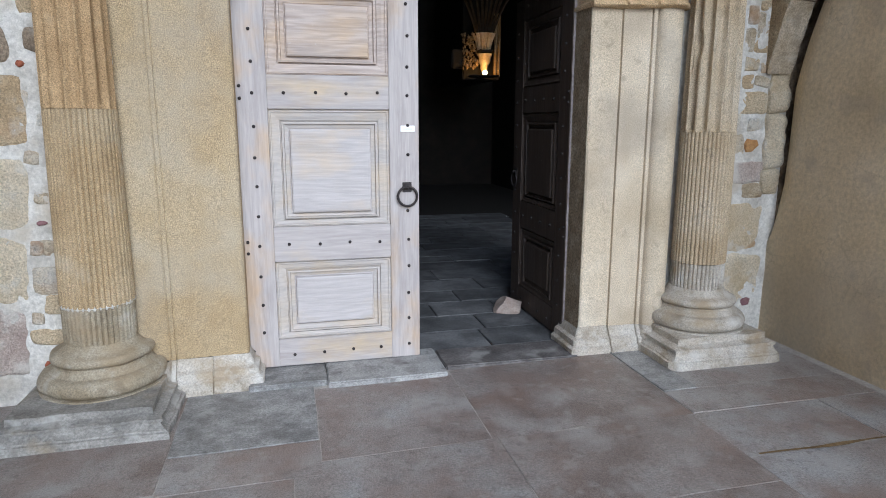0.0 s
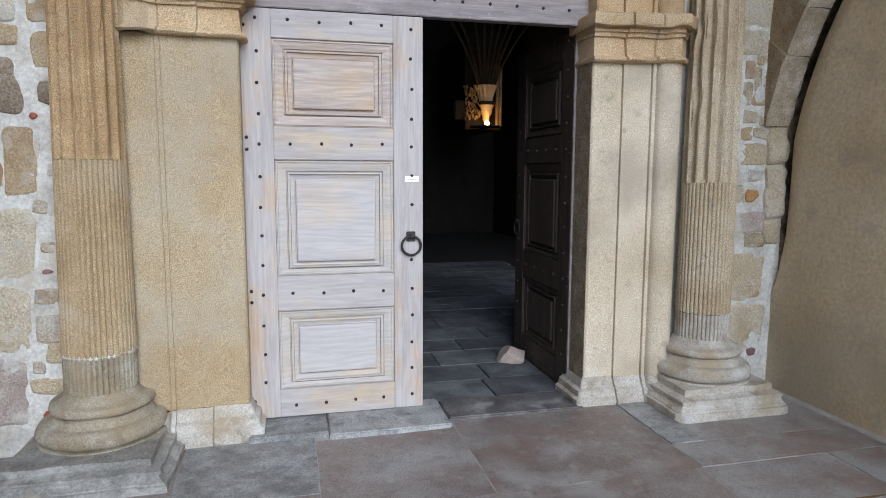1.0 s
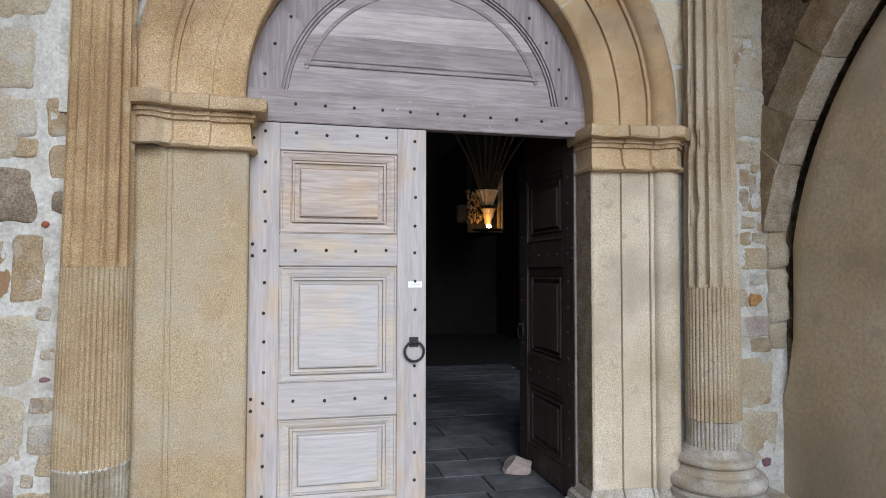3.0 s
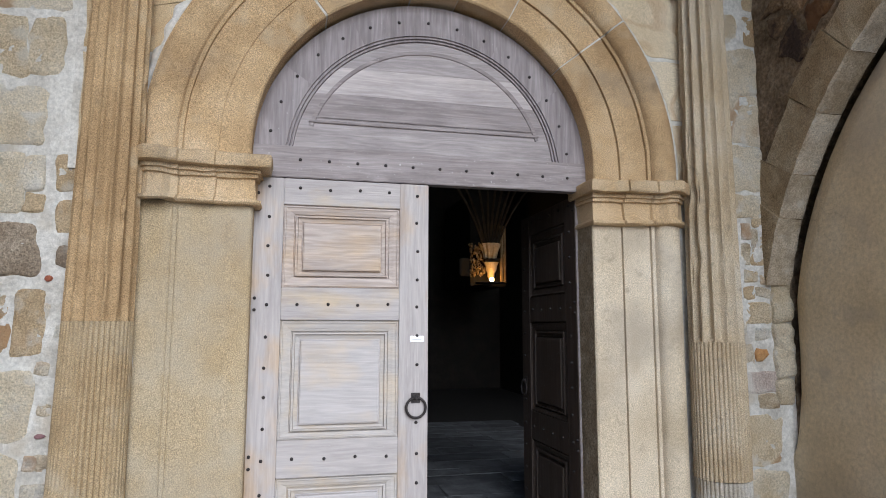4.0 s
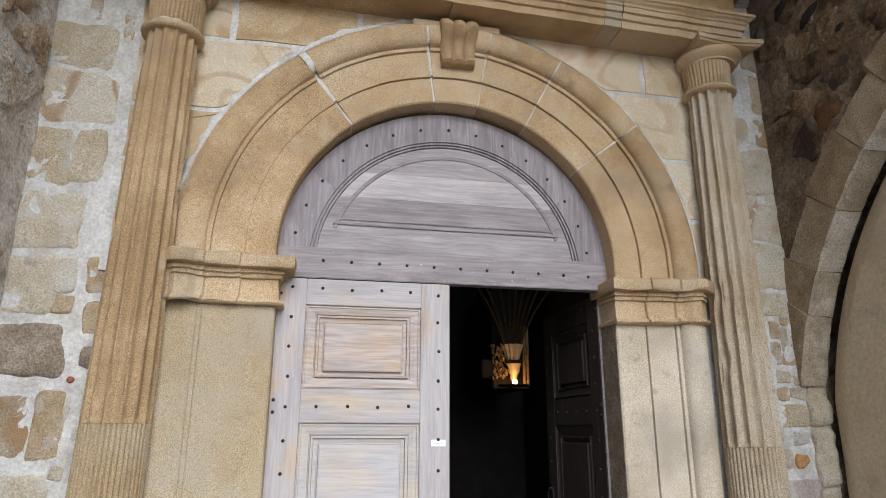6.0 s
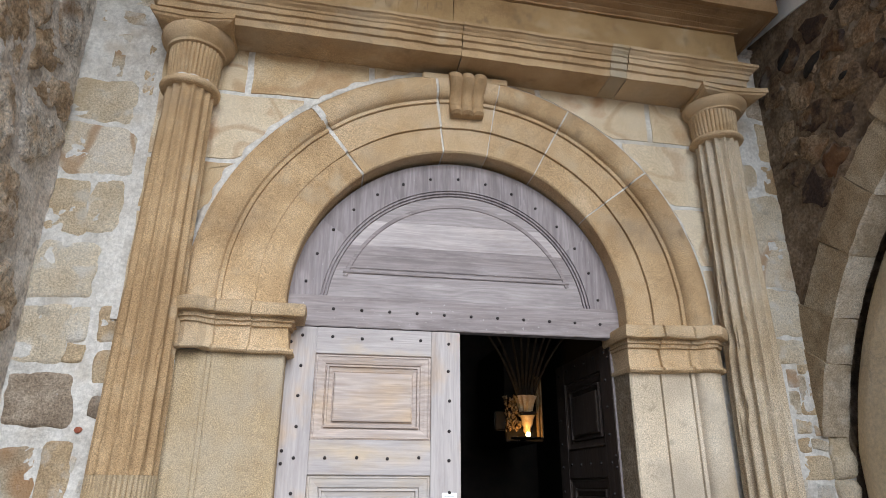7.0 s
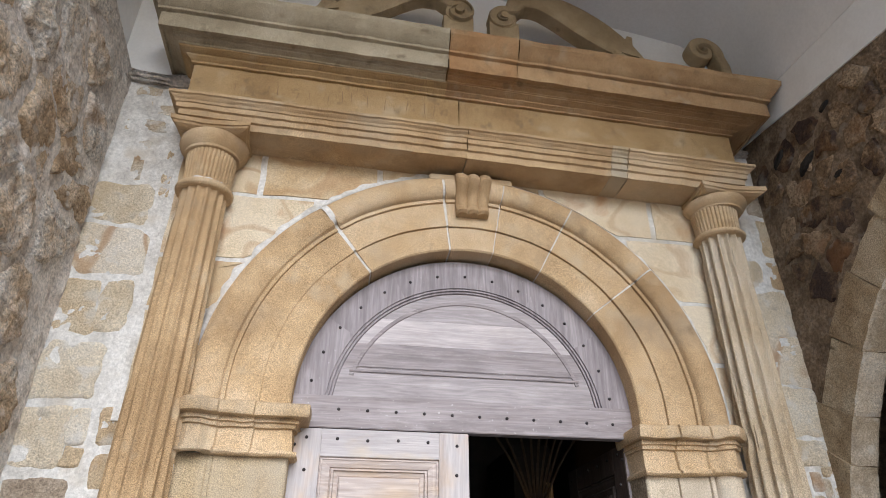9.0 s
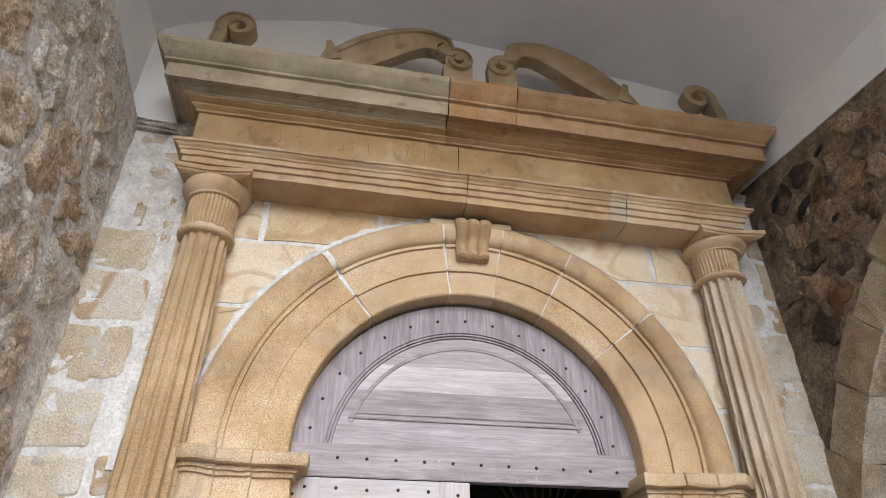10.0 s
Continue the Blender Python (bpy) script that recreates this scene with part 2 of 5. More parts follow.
M_VOUSS_LIT = mat("voussoir_lit_soffit", [(0.38, 0.30, 0.20), (0.52, 0.435, 0.32), (0.62, 0.55, 0.44)], 5, 0.9, 1.0, 90, 0.35, vary=0.2, dist=0.03,
                more=(((0.26, 0.20, 0.14), 6.0, 0.58, 0.70, 0.5), ((0.66, 0.62, 0.54), 8.0, 0.58, 0.68, 0.5)))
M_PLASTER = mat("tan_plaster", [(0.60, 0.485, 0.315), (0.69, 0.57, 0.39), (0.74, 0.635, 0.47)], 1.8, 0.9, 0.8, 40, 0.14,
                spots=((0.47, 0.415, 0.34), 1.3, 0.5, 0.75, 0.6), cracks=0.35, more=(((0.38, 0.325, 0.27), 3.0, 0.56, 0.72, 0.6), ((0.70, 0.63, 0.50), 1.1, 0.55, 0.72, 0.5)))
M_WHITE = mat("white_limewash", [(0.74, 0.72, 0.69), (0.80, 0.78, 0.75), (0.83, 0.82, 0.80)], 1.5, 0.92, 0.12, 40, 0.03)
# vault slightly greyer than the walls: its shading is in the colour
M_VAULT = mat("limewash_with_shade", [(0.72, 0.70, 0.68), (0.77, 0.75, 0.73), (0.80, 0.785, 0.77)], 1.2, 0.92, 0.15, 40, 0.04)
M_FLAG = mat("red_brown_flagstone", [(0.185, 0.148, 0.132), (0.24, 0.205, 0.187), (0.285, 0.258, 0.242), (0.32, 0.312, 0.308)], 2.8, 0.38, 0.6, 110, 0.36,
             vary=0.2, spec=0.5, spots=((0.215, 0.145, 0.115), 2.6, 0.48, 0.66, 0.6),
             more=(((0.40, 0.385, 0.37), 3.4, 0.55, 0.72, 0.55), ((0.13, 0.11, 0.10), 7.0, 0.58, 0.70, 0.5), ((0.37, 0.35, 0.325), 14.0, 0.57, 0.70, 0.5), ((0.11, 0.09, 0.08), 26.0, 0.60, 0.70, 0.45)))
M_FLAG_G = mat("grey_flagstone", [(0.185, 0.182, 0.176), (0.30, 0.295, 0.287), (0.40, 0.395, 0.385)], 7, 0.6, 0.8, 90, 0.35, vary=0.2,
               spots=((0.14, 0.13, 0.125), 5, 0.55, 0.66, 0.6),
               more=(((0.46, 0.46, 0.45), 8, 0.56, 0.68, 0.6), ((0.10, 0.095, 0.09), 16, 0.60, 0.70, 0.6)))
M_SILL = mat("dark_worn_sill_stone", [(0.075, 0.066, 0.064), (0.125, 0.115, 0.112), (0.22, 0.205, 0.20)], 5, 0.6, 0.6, 90, 0.35, more=(((0.40, 0.39, 0.37), 4.0, 0.58, 0.68, 0.6),))
M_RUSTDIRT = mat("ochre_dirt", [(0.13, 0.085, 0.04), (0.22, 0.145, 0.065)], 20, 0.9, 0.5, 90, 0.3)
M_JOINT = mat("pale_paving_joint", [(0.36, 0.33, 0.30), (0.46, 0.43, 0.395)], 12, 0.9, 0.5, 80, 0.2)
M_IRON = mat("dark_wrought_iron", [(0.035, 0.03, 0.03), (0.07, 0.06, 0.058)], 30, 0.55, 0.4, 200, 0.2, metal=0.6)
# ribs and plain church stone: the unlit interior is painted into these colours
M_RIB = mat("rib_stone_with_gloom", [(0.022, 0.016, 0.011), (0.05, 0.037, 0.024)], 9, 0.9, 0.8, 50, 0.3)
M_GLOOMST = mat("church_stone_with_gloom", [(0.012, 0.010, 0.009), (0.026, 0.022, 0.018)], 4, 0.9, 0.5, 50, 0.2)
# pale carved stone: part of the lamp's glow is in the colour
M_CARVED = mat("carved_stone_with_glow", [(0.42, 0.33, 0.22), (0.60, 0.49, 0.34)], 8, 0.9, 0.6, 50, 0.2)
# browner stone for the foliage and colonettes
M_LEAFST = mat("brown_carved_stone", [(0.20, 0.13, 0.06), (0.34, 0.23, 0.12)], 12, 0.9, 0.6, 60, 0.3)
# floor colour lowered so the inside falls away into gloom
M_INFLAG = mat("church_slate_with_gloom", [(0.06, 0.06, 0.062), (0.10, 0.10, 0.103), (0.165, 0.165, 0.168)], 5, 0.8, 0.35, 60, 0.18, vary=0.2)
M_ROCK = mat("pinkish_rock", [(0.34, 0.26, 0.22), (0.48, 0.40, 0.35)], 14, 0.9, 0.8, 90, 0.2)
M_LABEL = mat("white_enamel", [(0.78, 0.78, 0.78), (0.84, 0.84, 0.84)], 8, 0.4, 0.0, 60, 0.02)
M_INK = mat("grey_print", [(0.5, 0.5, 0.5), (0.55, 0.55, 0.55)], 8, 0.5, 0.0, 60, 0.02)


def wood(name, dark, mid, light, worn, axis, worn_lo=0.55, rough=0.62, figure=0.06, stain=0.15, flecks=0.35, fibre=0.08):
    """Oak with grain running along an axis, silver-grey weathering and worn golden patches."""
    st = [46.0, 46.0, 46.0]
    st[axis] = 2.2
    m = bpy.data.materials.new(name)
    m.use_nodes = True
    N, L = m.node_tree.nodes, m.node_tree.links
    b = N["Principled BSDF"]
    tc = N.new("ShaderNodeTexCoord")
    oi = N.new("ShaderNodeObjectInfo")
    off = N.new("ShaderNodeVectorMath"); off.operation = "SCALE"; off.inputs["Scale"].default_value = 1.0
    cmb = N.new("ShaderNodeCombineXYZ")
    k = N.new("ShaderNodeMath"); k.operation = "MULTIPLY"; k.inputs[1].default_value = 50
    L.new(oi.outputs["Random"], k.inputs[0])
    for i in range(3):
        L.new(k.outputs[0], cmb.inputs[i])
    L.new(cmb.outputs[0], off.inputs[0])
    mp = N.new("ShaderNodeMapping"); mp.inputs["Scale"].default_value = st
    L.new(tc.outputs["Object"], mp.inputs["Vector"]); L.new(off.outputs[0], mp.inputs["Location"])
    n1 = N.new("ShaderNodeTexNoise")
    n1.inputs["Scale"].default_value, n1.inputs["Detail"].default_value, n1.inputs["Distortion"].default_value = 0.8, 9, 0.7
    L.new(mp.outputs[0], n1.inputs["Vector"])
    n2 = N.new("ShaderNodeTexNoise")
    n2.inputs["Scale"].default_value, n2.inputs["Detail"].default_value = 3.2, 8
    L.new(mp.outputs[0], n2.inputs["Vector"])
    ramp = N.new("ShaderNodeValToRGB")
    e = ramp.color_ramp.elements
    e.new(0.5)
    for i, (p, c) in enumerate(((0.15, dark), (0.5, mid), (0.85, light))):
        e[i].position, e[i].color = p, (*c, 1)
    L.new(n1.outputs["Fac"], ramp.inputs[0])
    gr = N.new("ShaderNodeMapRange")
    gr.inputs[1].default_value, gr.inputs[2].default_value, gr.inputs[3].default_value, gr.inputs[4].default_value = 0.3, 0.7, 1 - fibre, 1 + fibre * 0.6
    L.new(n2.outputs["Fac"], gr.inputs[0])
    mpw = N.new("ShaderNodeMapping")
    sw = [1.0, 1.0, 1.0]; sw[axis] = 0.16
    mpw.inputs["Scale"].default_value = sw
    L.new(tc.outputs["Object"], mpw.inputs["Vector"]); L.new(off.outputs[0], mpw.inputs["Location"])
    wv = N.new("ShaderNodeTexWave"); wv.wave_type = "BANDS"; wv.bands_direction = "Z" if axis == 0 else "X"
    wv.inputs["Scale"].default_value, wv.inputs["Distortion"].default_value = 8.5, 14.0
    wv.inputs["Detail"].default_value, wv.inputs["Detail Scale"].default_value = 3.0, 1.4
    L.new(mpw.outputs[0], wv.inputs["Vector"])
    wr = N.new("ShaderNodeMapRange"); wr.inputs[3].default_value, wr.inputs[4].default_value = 1 - figure, 1 + figure / 2
    L.new(wv.outputs["Fac"], wr.inputs[0])
    gw = N.new("ShaderNodeMath"); gw.operation = "MULTIPLY"
    L.new(gr.outputs[0], gw.inputs[0]); L.new(wr.outputs[0], gw.inputs[1])
    mul = N.new("ShaderNodeVectorMath"); mul.operation = "SCALE"
    L.new(ramp.outputs[0], mul.inputs[0]); L.new(gw.outputs[0], mul.inputs["Scale"])
    mp2 = N.new("ShaderNodeMapping")
    s2 = [5.5, 5.5, 5.5]; s2[axis] = 2.8
    mp2.inputs["Scale"].default_value = s2
    L.new(tc.outputs["Object"], mp2.inputs["Vector"]); L.new(off.outputs[0], mp2.inputs["Location"])
    n3 = N.new("ShaderNodeTexNoise"); n3.inputs["Scale"].default_value, n3.inputs["Detail"].default_value = 1.0, 7
    L.new(mp2.outputs[0], n3.inputs["Vector"])
    r3 = N.new("ShaderNodeMapRange"); r3.inputs[1].default_value, r3.inputs[2].default_value, r3.inputs[4].default_value = worn_lo, worn_lo + 0.20, 0.8
    L.new(n3.outputs["Fac"], r3.inputs[0])
    mx = N.new("ShaderNodeMix"); mx.data_type = "RGBA"
    wm = N.new("ShaderNodeVectorMath"); wm.operation = "SCALE"; wm.inputs[0].default_value = worn
    L.new(gw.outputs[0], wm.inputs["Scale"])
    L.new(r3.outputs[0], mx.inputs["Factor"]); L.new(mul.outputs[0], mx.inputs["A"]); L.new(wm.outputs[0], mx.inputs["B"])
    n6 = N.new("ShaderNodeTexNoise"); n6.inputs["Scale"].default_value, n6.inputs["Detail"].default_value = 62.0, 4
    L.new(tc.outputs["Object"], n6.inputs["Vector"])
    r6 = N.new("ShaderNodeMapRange"); r6.inputs[1].default_value, r6.inputs[2].default_value, r6.inputs[4].default_value = 0.67, 0.75, flecks
    L.new(n6.outputs["Fac"], r6.inputs[0])
    mx6 = N.new("ShaderNodeMix"); mx6.data_type = "RGBA"
    L.new(r6.outputs[0], mx6.inputs["Factor"]); L.new(mx.outputs["Result"], mx6.inputs["A"]); mx6.inputs["B"].default_value = (0.62, 0.60, 0.58, 1)
    mps = N.new("ShaderNodeMapping")
    ss = [9.0, 9.0, 9.0]; ss[axis] = 1.7
    mps.inputs["Scale"].default_value = ss
    L.new(tc.outputs["Object"], mps.inputs["Vector"]); L.new(off.outputs[0], mps.inputs["Location"])
    n7 = N.new("ShaderNodeTexNoise"); n7.inputs["Scale"].default_value, n7.inputs["Detail"].default_value, n7.inputs["Roughness"].default_value = 1.0, 9, 0.7
    L.new(mps.outputs[0], n7.inputs["Vector"])
    r7 = N.new("ShaderNodeMapRange"); r7.inputs[1].default_value, r7.inputs[2].default_value, r7.inputs[4].default_value = 0.47, 0.66, stain
    L.new(n7.outputs["Fac"], r7.inputs[0])
    mx7 = N.new("ShaderNodeMix"); mx7.data_type = "RGBA"
    L.new(r7.outputs[0], mx7.inputs["Factor"]); L.new(mx6.outputs["Result"], mx7.inputs["A"]); mx7.inputs["B"].default_value = (0.15, 0.125, 0.125, 1)
    L.new(mx7.outputs["Result"], b.inputs["Base Color"])
    b.inputs["Roughness"].default_value = rough
    b.inputs["Specular IOR Level"].default_value = 0.35
    bp = N.new("ShaderNodeBump"); bp.inputs["Strength"].default_value, bp.inputs["Distance"].default_value = 0.3, 0.004
    ad = N.new("ShaderNodeMath"); ad.operation = "ADD"
    L.new(n1.outputs["Fac"], ad.inputs[0]); L.new(n2.outputs["Fac"], ad.inputs[1])
    L.new(ad.outputs[0], bp.inputs["Height"]); L.new(bp.outputs[0], b.inputs["Normal"])
    return m


GREY_W = ((0.385, 0.345, 0.335), (0.445, 0.405, 0.39), (0.495, 0.455, 0.44))
M_WOOD_V = wood("weathered_oak_upright", *GREY_W, (0.52, 0.37, 0.23), 2, 0.47, figure=0.06, stain=0.3)
M_WOOD_H = wood("weathered_oak_level", *GREY_W, (0.54, 0.42, 0.27), 0, 0.50, figure=0.05, stain=0.25)
M_WOOD_P = wood("weathered_oak_panel", (0.435, 0.395, 0.385), (0.475, 0.44, 0.43), (0.51, 0.475, 0.465), (0.55, 0.44, 0.32), 0, 0.52, figure=0.06, stain=0.12)
M_WOOD_G = wood("golden_worn_oak", (0.42, 0.385, 0.36), (0.465, 0.425, 0.395), (0.51, 0.47, 0.44), (0.54, 0.435, 0.31), 0, 0.49, figure=0.05)
M_WOOD_U = wood("brown_oak_upper_panel", (0.34, 0.275, 0.235), (0.46, 0.385, 0.34), (0.58, 0.505, 0.455), (0.50, 0.37, 0.25), 0, 0.47, figure=0.11, stain=0.22, fibre=0.11)
M_WOOD_L = wood("purple_grey_oak", (0.18, 0.15, 0.147), (0.28, 0.24, 0.235), (0.39, 0.345, 0.34), (0.38, 0.335, 0.33), 0, 0.54, figure=0.08, stain=0.75, flecks=0.6, fibre=0.11)
M_WOOD_R = wood("purple_grey_oak_rim", (0.18, 0.15, 0.152), (0.265, 0.23, 0.232), (0.35, 0.31, 0.312), (0.40, 0.355, 0.35), 2, 0.54, figure=0.10, stain=0.6, flecks=0.5, fibre=0.11)
M_WOOD_M = wood("mid_grey_oak_board", (0.27, 0.235, 0.23), (0.34, 0.30, 0.295), (0.42, 0.375, 0.37), (0.43, 0.385, 0.375), 0, 0.52, figure=0.10, stain=0.5, flecks=0.45, fibre=0.11)
M_WOOD_L2 = wood("pale_worn_oak_board", (0.39, 0.34, 0.33), (0.47, 0.42, 0.41), (0.55, 0.495, 0.485), (0.50, 0.44, 0.42), 0, 0.52, figure=0.08, stain=0.35, flecks=0.45, fibre=0.11)
# same oak as the closed leaf, with the doorway's shade in the colour
M_WOOD_D = wood("oak_with_painted_shade", (0.036, 0.025, 0.019), (0.062, 0.044, 0.034), (0.095, 0.07, 0.055), (0.075, 0.052, 0.036), 2, 0.60)

# ---------- mesh helpers ----------
def mesh_of(bm, name, material, smooth=False):
    me = bpy.data.meshes.new(name)
    bm.normal_update()
    bm.to_mesh(me)
    bm.free()
    if smooth:
        for p in me.polygons:
            p.use_smooth = True
    me.materials.append(material)
    return me


def part(name, bm, material, parent=None, label="", smooth=False):
    ob = new(name, mesh_of(bm, name, material, smooth))
    ob.parent = parent
    if label:
        ob["label"] = label
    return ob


def thing(name, label, category, group="", kind="", at=(0, 0, 0)):
    ob = new(name)
    ob.location = at
    ob.empty_display_size = 0.1
    return tagged(ob, label, category, group, kind)


def box(bm, x0, x1, y0, y1, z0, z1, bev=0.0):
    r = bmesh.ops.create_cube(bm, size=1)
    vs = r["verts"]
    for v in vs:
        v.co = Vector((x0 + (x1 - x0) * (v.co.x + 0.5), y0 + (y1 - y0) * (v.co.y + 0.5), z0 + (z1 - z0) * (v.co.z + 0.5)))
    if bev:
        es = list({e for v in vs for e in v.link_edges})
        bmesh.ops.bevel(bm, geom=es, offset=bev, segments=2, affect="EDGES")
    return bm


def boxed(*a):
    return box(bmesh.new(), *a)


def grid(bm, rows, close_u=False, close_v=False):
    """Quads over rows of points."""
    vs = [[bm.verts.new(p) for p in r] for r in rows]
    nr, nc = len(vs), len(vs[0])
    for i in range(nr if close_v else nr - 1):
        for j in range(nc if close_u else nc - 1):
            a, b, c, d = vs[i][j], vs[i][(j + 1) % nc], vs[(i + 1) % nr][(j + 1) % nc], vs[(i + 1) % nr][j]
            try:
                bm.faces.new((a, b, c, d))
            except ValueError:
                pass
    return vs


def lathe(profile, cx, cy, seg=48, wob=0.0):
    """A turned form from (radius, z) pairs."""
    bm = bmesh.new()
    rows = []
    for r, z in profile:
        row = []
        for k in range(seg):
            a = 2 * math.pi * k / seg
            rr = r + wob * noise.noise(Vector((math.cos(a) * 2.1, math.sin(a) * 2.1, z * 9 + cx)))
            row.append((cx + rr * math.cos(a), cy + rr * math.sin(a), z))
        rows.append(row)
    vs = grid(bm, rows, close_u=True)
    bm.faces.new(vs[-1])
    bm.faces.new(list(reversed(vs[0])))
    bmesh.ops.recalc_face_normals(bm, faces=bm.faces)
    return bm


def sharp(ob, deg=35):
    """Smooth shading that keeps edges past an angle."""
    me = ob.data
    bm = bmesh.new(); bm.from_mesh(me)
    for e in bm.edges:
        if len(e.link_faces) == 2:
            e.smooth = e.calc_face_angle(0) < radians(deg)
    for f in bm.faces:
        f.smooth = True
    bm.to_mesh(me); bm.free()
    return ob


def rough_up(bm, amt, freq=6.0, seed=0.0):
    for v in bm.verts:
        p = v.co * freq + Vector((seed, seed * 1.7, seed * 0.3))
        v.co += Vector((noise.noise(p), noise.noise(p + Vector((9, 0, 0))), noise.noise(p + Vector((0, 9, 0))))) * amt
    return bm


def prism(bm, outline, depth_axis, d0, d1):
    """An outline of 2D points drawn out along x, y or z."""
    def put(u, v, d):
        return {"x": (d, u, v), "y": (u, d, v), "z": (u, v, d)}[depth_axis]
    a = [bm.verts.new(put(u, v, d0)) for u, v in outline]
    b = [bm.verts.new(put(u, v, d1)) for u, v in outline]
    n = len(outline)
    bm.faces.new(a)
    bm.faces.new(list(reversed(b)))
    for i in range(n):
        bm.faces.new((a[i], b[i], b[(i + 1) % n], a[(i + 1) % n]))
    bmesh.ops.recalc_face_normals(bm, faces=bm.faces)
    return bm


# ---------- plan ----------
XW_L, XW_R = -2.40, 2.32      # side walls
Y_FACE = -0.13                # face of jambs and arch
Y_RUB = -0.08                 # rubble beside the columns
Y_SPAN = -0.11                # ashlar over the arch
ARC_Z, LUN_Z = 2.463, 2.424   # centres of the stone arch and of the lunette
RING_Y, RING_Z, RING_R = -2.51, 1.197, 2.458   # blind arch in the side wall
COL_X, COL_Y = 1.765, -0.21   # columns
FLOOR_TILT = 0.016
Y_OPEN = -4.15                # the open end of the porch


def floor_z(x):
    return FLOOR_TILT * min(x - 0.9, 0.0)

# ---------- large structure ----------
def make_floor():
    fl = thing("floor", "worn reddish and grey stone paving of the porch", "floor", kind="structure")
    bed = bmesh.new()
    xs = [-2.7, 0.9, 2.7]
    grid(bed, [[(x, y, floor_z(x) - 0.0045) for x in xs] for y in (-4.4, 0.09)])
    part("paving_joint", bed, M_JOINT, fl)
    rng = random.Random(4)
    quads = [  # x0, x1, y0, y1, grey?
        (-1.335, -0.665, -0.935, -0.285, 1), (-0.66, 0.125, -1.105, -0.32, 0), (0.13, 1.19, -1.095, -0.20, 0),
        (1.195, 1.40, -0.82, -0.19, 1), (1.195, 2.33, -1.09, -0.825, 0), (1.405, 2.33, -0.82, -0.05, 0),
        (-2.42, -1.34, -1.24, -0.10, 0), (-1.335, -0.665, -1.24, -0.94, 0), (-2.42, -0.785, -1.9, -1.245, 0), (-0.78, 0.15, -1.72, -1.11, 0),
        (0.155, 1.165, -1.72, -1.10, 0), (1.17, 1.93, -1.53, -1.095, 0), (1.935, 2.33, -1.53, -1.095, 0), (1.17, 2.33, -2.3, -1.535, 0),
        (-0.78, 0.4, -2.4, -1.725, 0), (0.405, 1.165, -2.4, -1.725, 0), (1.17, 2.33, -2.4, -2.305, 0), (-2.42, -0.785, -2.4, -1.905, 0)]
    y = -2.405
    while y > -3.9:
        x = -2.42
        while x < 2.3:
            w = rng.uniform(0.8, 1.3)
            x1 = min(x + w, 2.33)
            if 2.33 - x1 < 0.4:
                x1 = 2.33
            quads.append((x, x1 - 0.005, y - 0.645, y, 0))
            x = x1
        y -= 0.65
    for x0, x1, y0, y1, g in quads:
        if x1 < 0.2:   # where the paving sinks towards the left wall
            k = -floor_z(x1) / 1.43
            y0, y1 = y0 + (y0 + 3.7) * k, y1 + (y1 + 3.7) * k
        bm = bmesh.new()
        n = 5
        us = [x0 + (x1 - x0) * i / n for i in range(n + 1)]
        vsn = [y0 + (y1 - y0) * i / n for i in range(n + 1)]
        top = (0.006 if g else 0.0) + rng.uniform(-0.002, 0.002)
        rows = []
        for j, yy in enumerate(vsn):
            row = []
            for i, xx in enumerate(us):
                e = i in (0, n) or j in (0, n)
                jx = rng.uniform(-0.002, 0.002) if e else 0
                row.append((xx + jx, yy + (rng.uniform(-0.002, 0.002) if e else 0), floor_z(xx) + top - (0.002 if e else 0)
                            + 0.003 * noise.noise(Vector((xx * 2, yy * 2, 3)))))
            rows.append(row)
        vs = grid(bm, rows)
        rim = vs[0] + [r[-1] for r in vs[1:]] + list(reversed(vs[-1][:-1])) + [r[0] for r in reversed(vs[1:-1])]
        low = [bm.verts.new((v.co.x, v.co.y, v.co.z - 0.03)) for v in rim]
        for i in range(len(rim)):
            k = (i + 1) % len(rim)
            bm.faces.new((rim[i], low[i], low[k], rim[k]))
        bmesh.ops.recalc_face_normals(bm, faces=bm.faces)
        part("flagstone", bm, M_FLAG_G if g else M_FLAG, fl, smooth=False)
    bm = bmesh.new()
    rows = []
    for i in range(60):
        x = 1.22 + 1.08 * i / 59
        y = -1.532 + 0.03 * noise.noise(Vector((x * 2, 3, 1)))
        w = 0.006 + 0.030 * max(0.0, noise.noise(Vector((x * 4, 7, 2))) + 0.15) * (x - 1.1)
        rows.append([(x, y - w, 0.0036), (x, y + w, 0.0036)])
    grid(bm, rows)
    bmesh.ops.recalc_face_normals(bm, faces=bm.faces)
    part("sediment", bm, M_RUSTDIRT, fl, "ochre dirt washed into a joint")
    return fl


def make_threshold():
    th = thing("threshold", "grey stone door sill slabs set end to end", "threshold", kind="structure")
    for x0, x1, y0, y1, z, m in ((-1.02, -0.585, -0.25, 0.10, 0.004, M_FLAG_G), (-0.58, 0.11, -0.30, 0.12, 0.010, M_FLAG_G),
                                 (0.115, 0.98, -0.215, 0.09, 0.008, M_SILL)):
        bm = boxed(x0, x1, y0, y1, -0.06, z, 0.008)
        bmesh.ops.subdivide_edges(bm, edges=bm.edges, cuts=1)
        rough_up(bm, 0.006, 7, x0)
        part("sill_slab", bm, m, th)


def rect_wall(name, label, outline, axis, d0, d1, material):
    bm = prism(bmesh.new(), outline, axis, d0, d1)
    ob = part(name, bm, material)
    tagged(ob, label, "wall", kind="structure")
    return ob


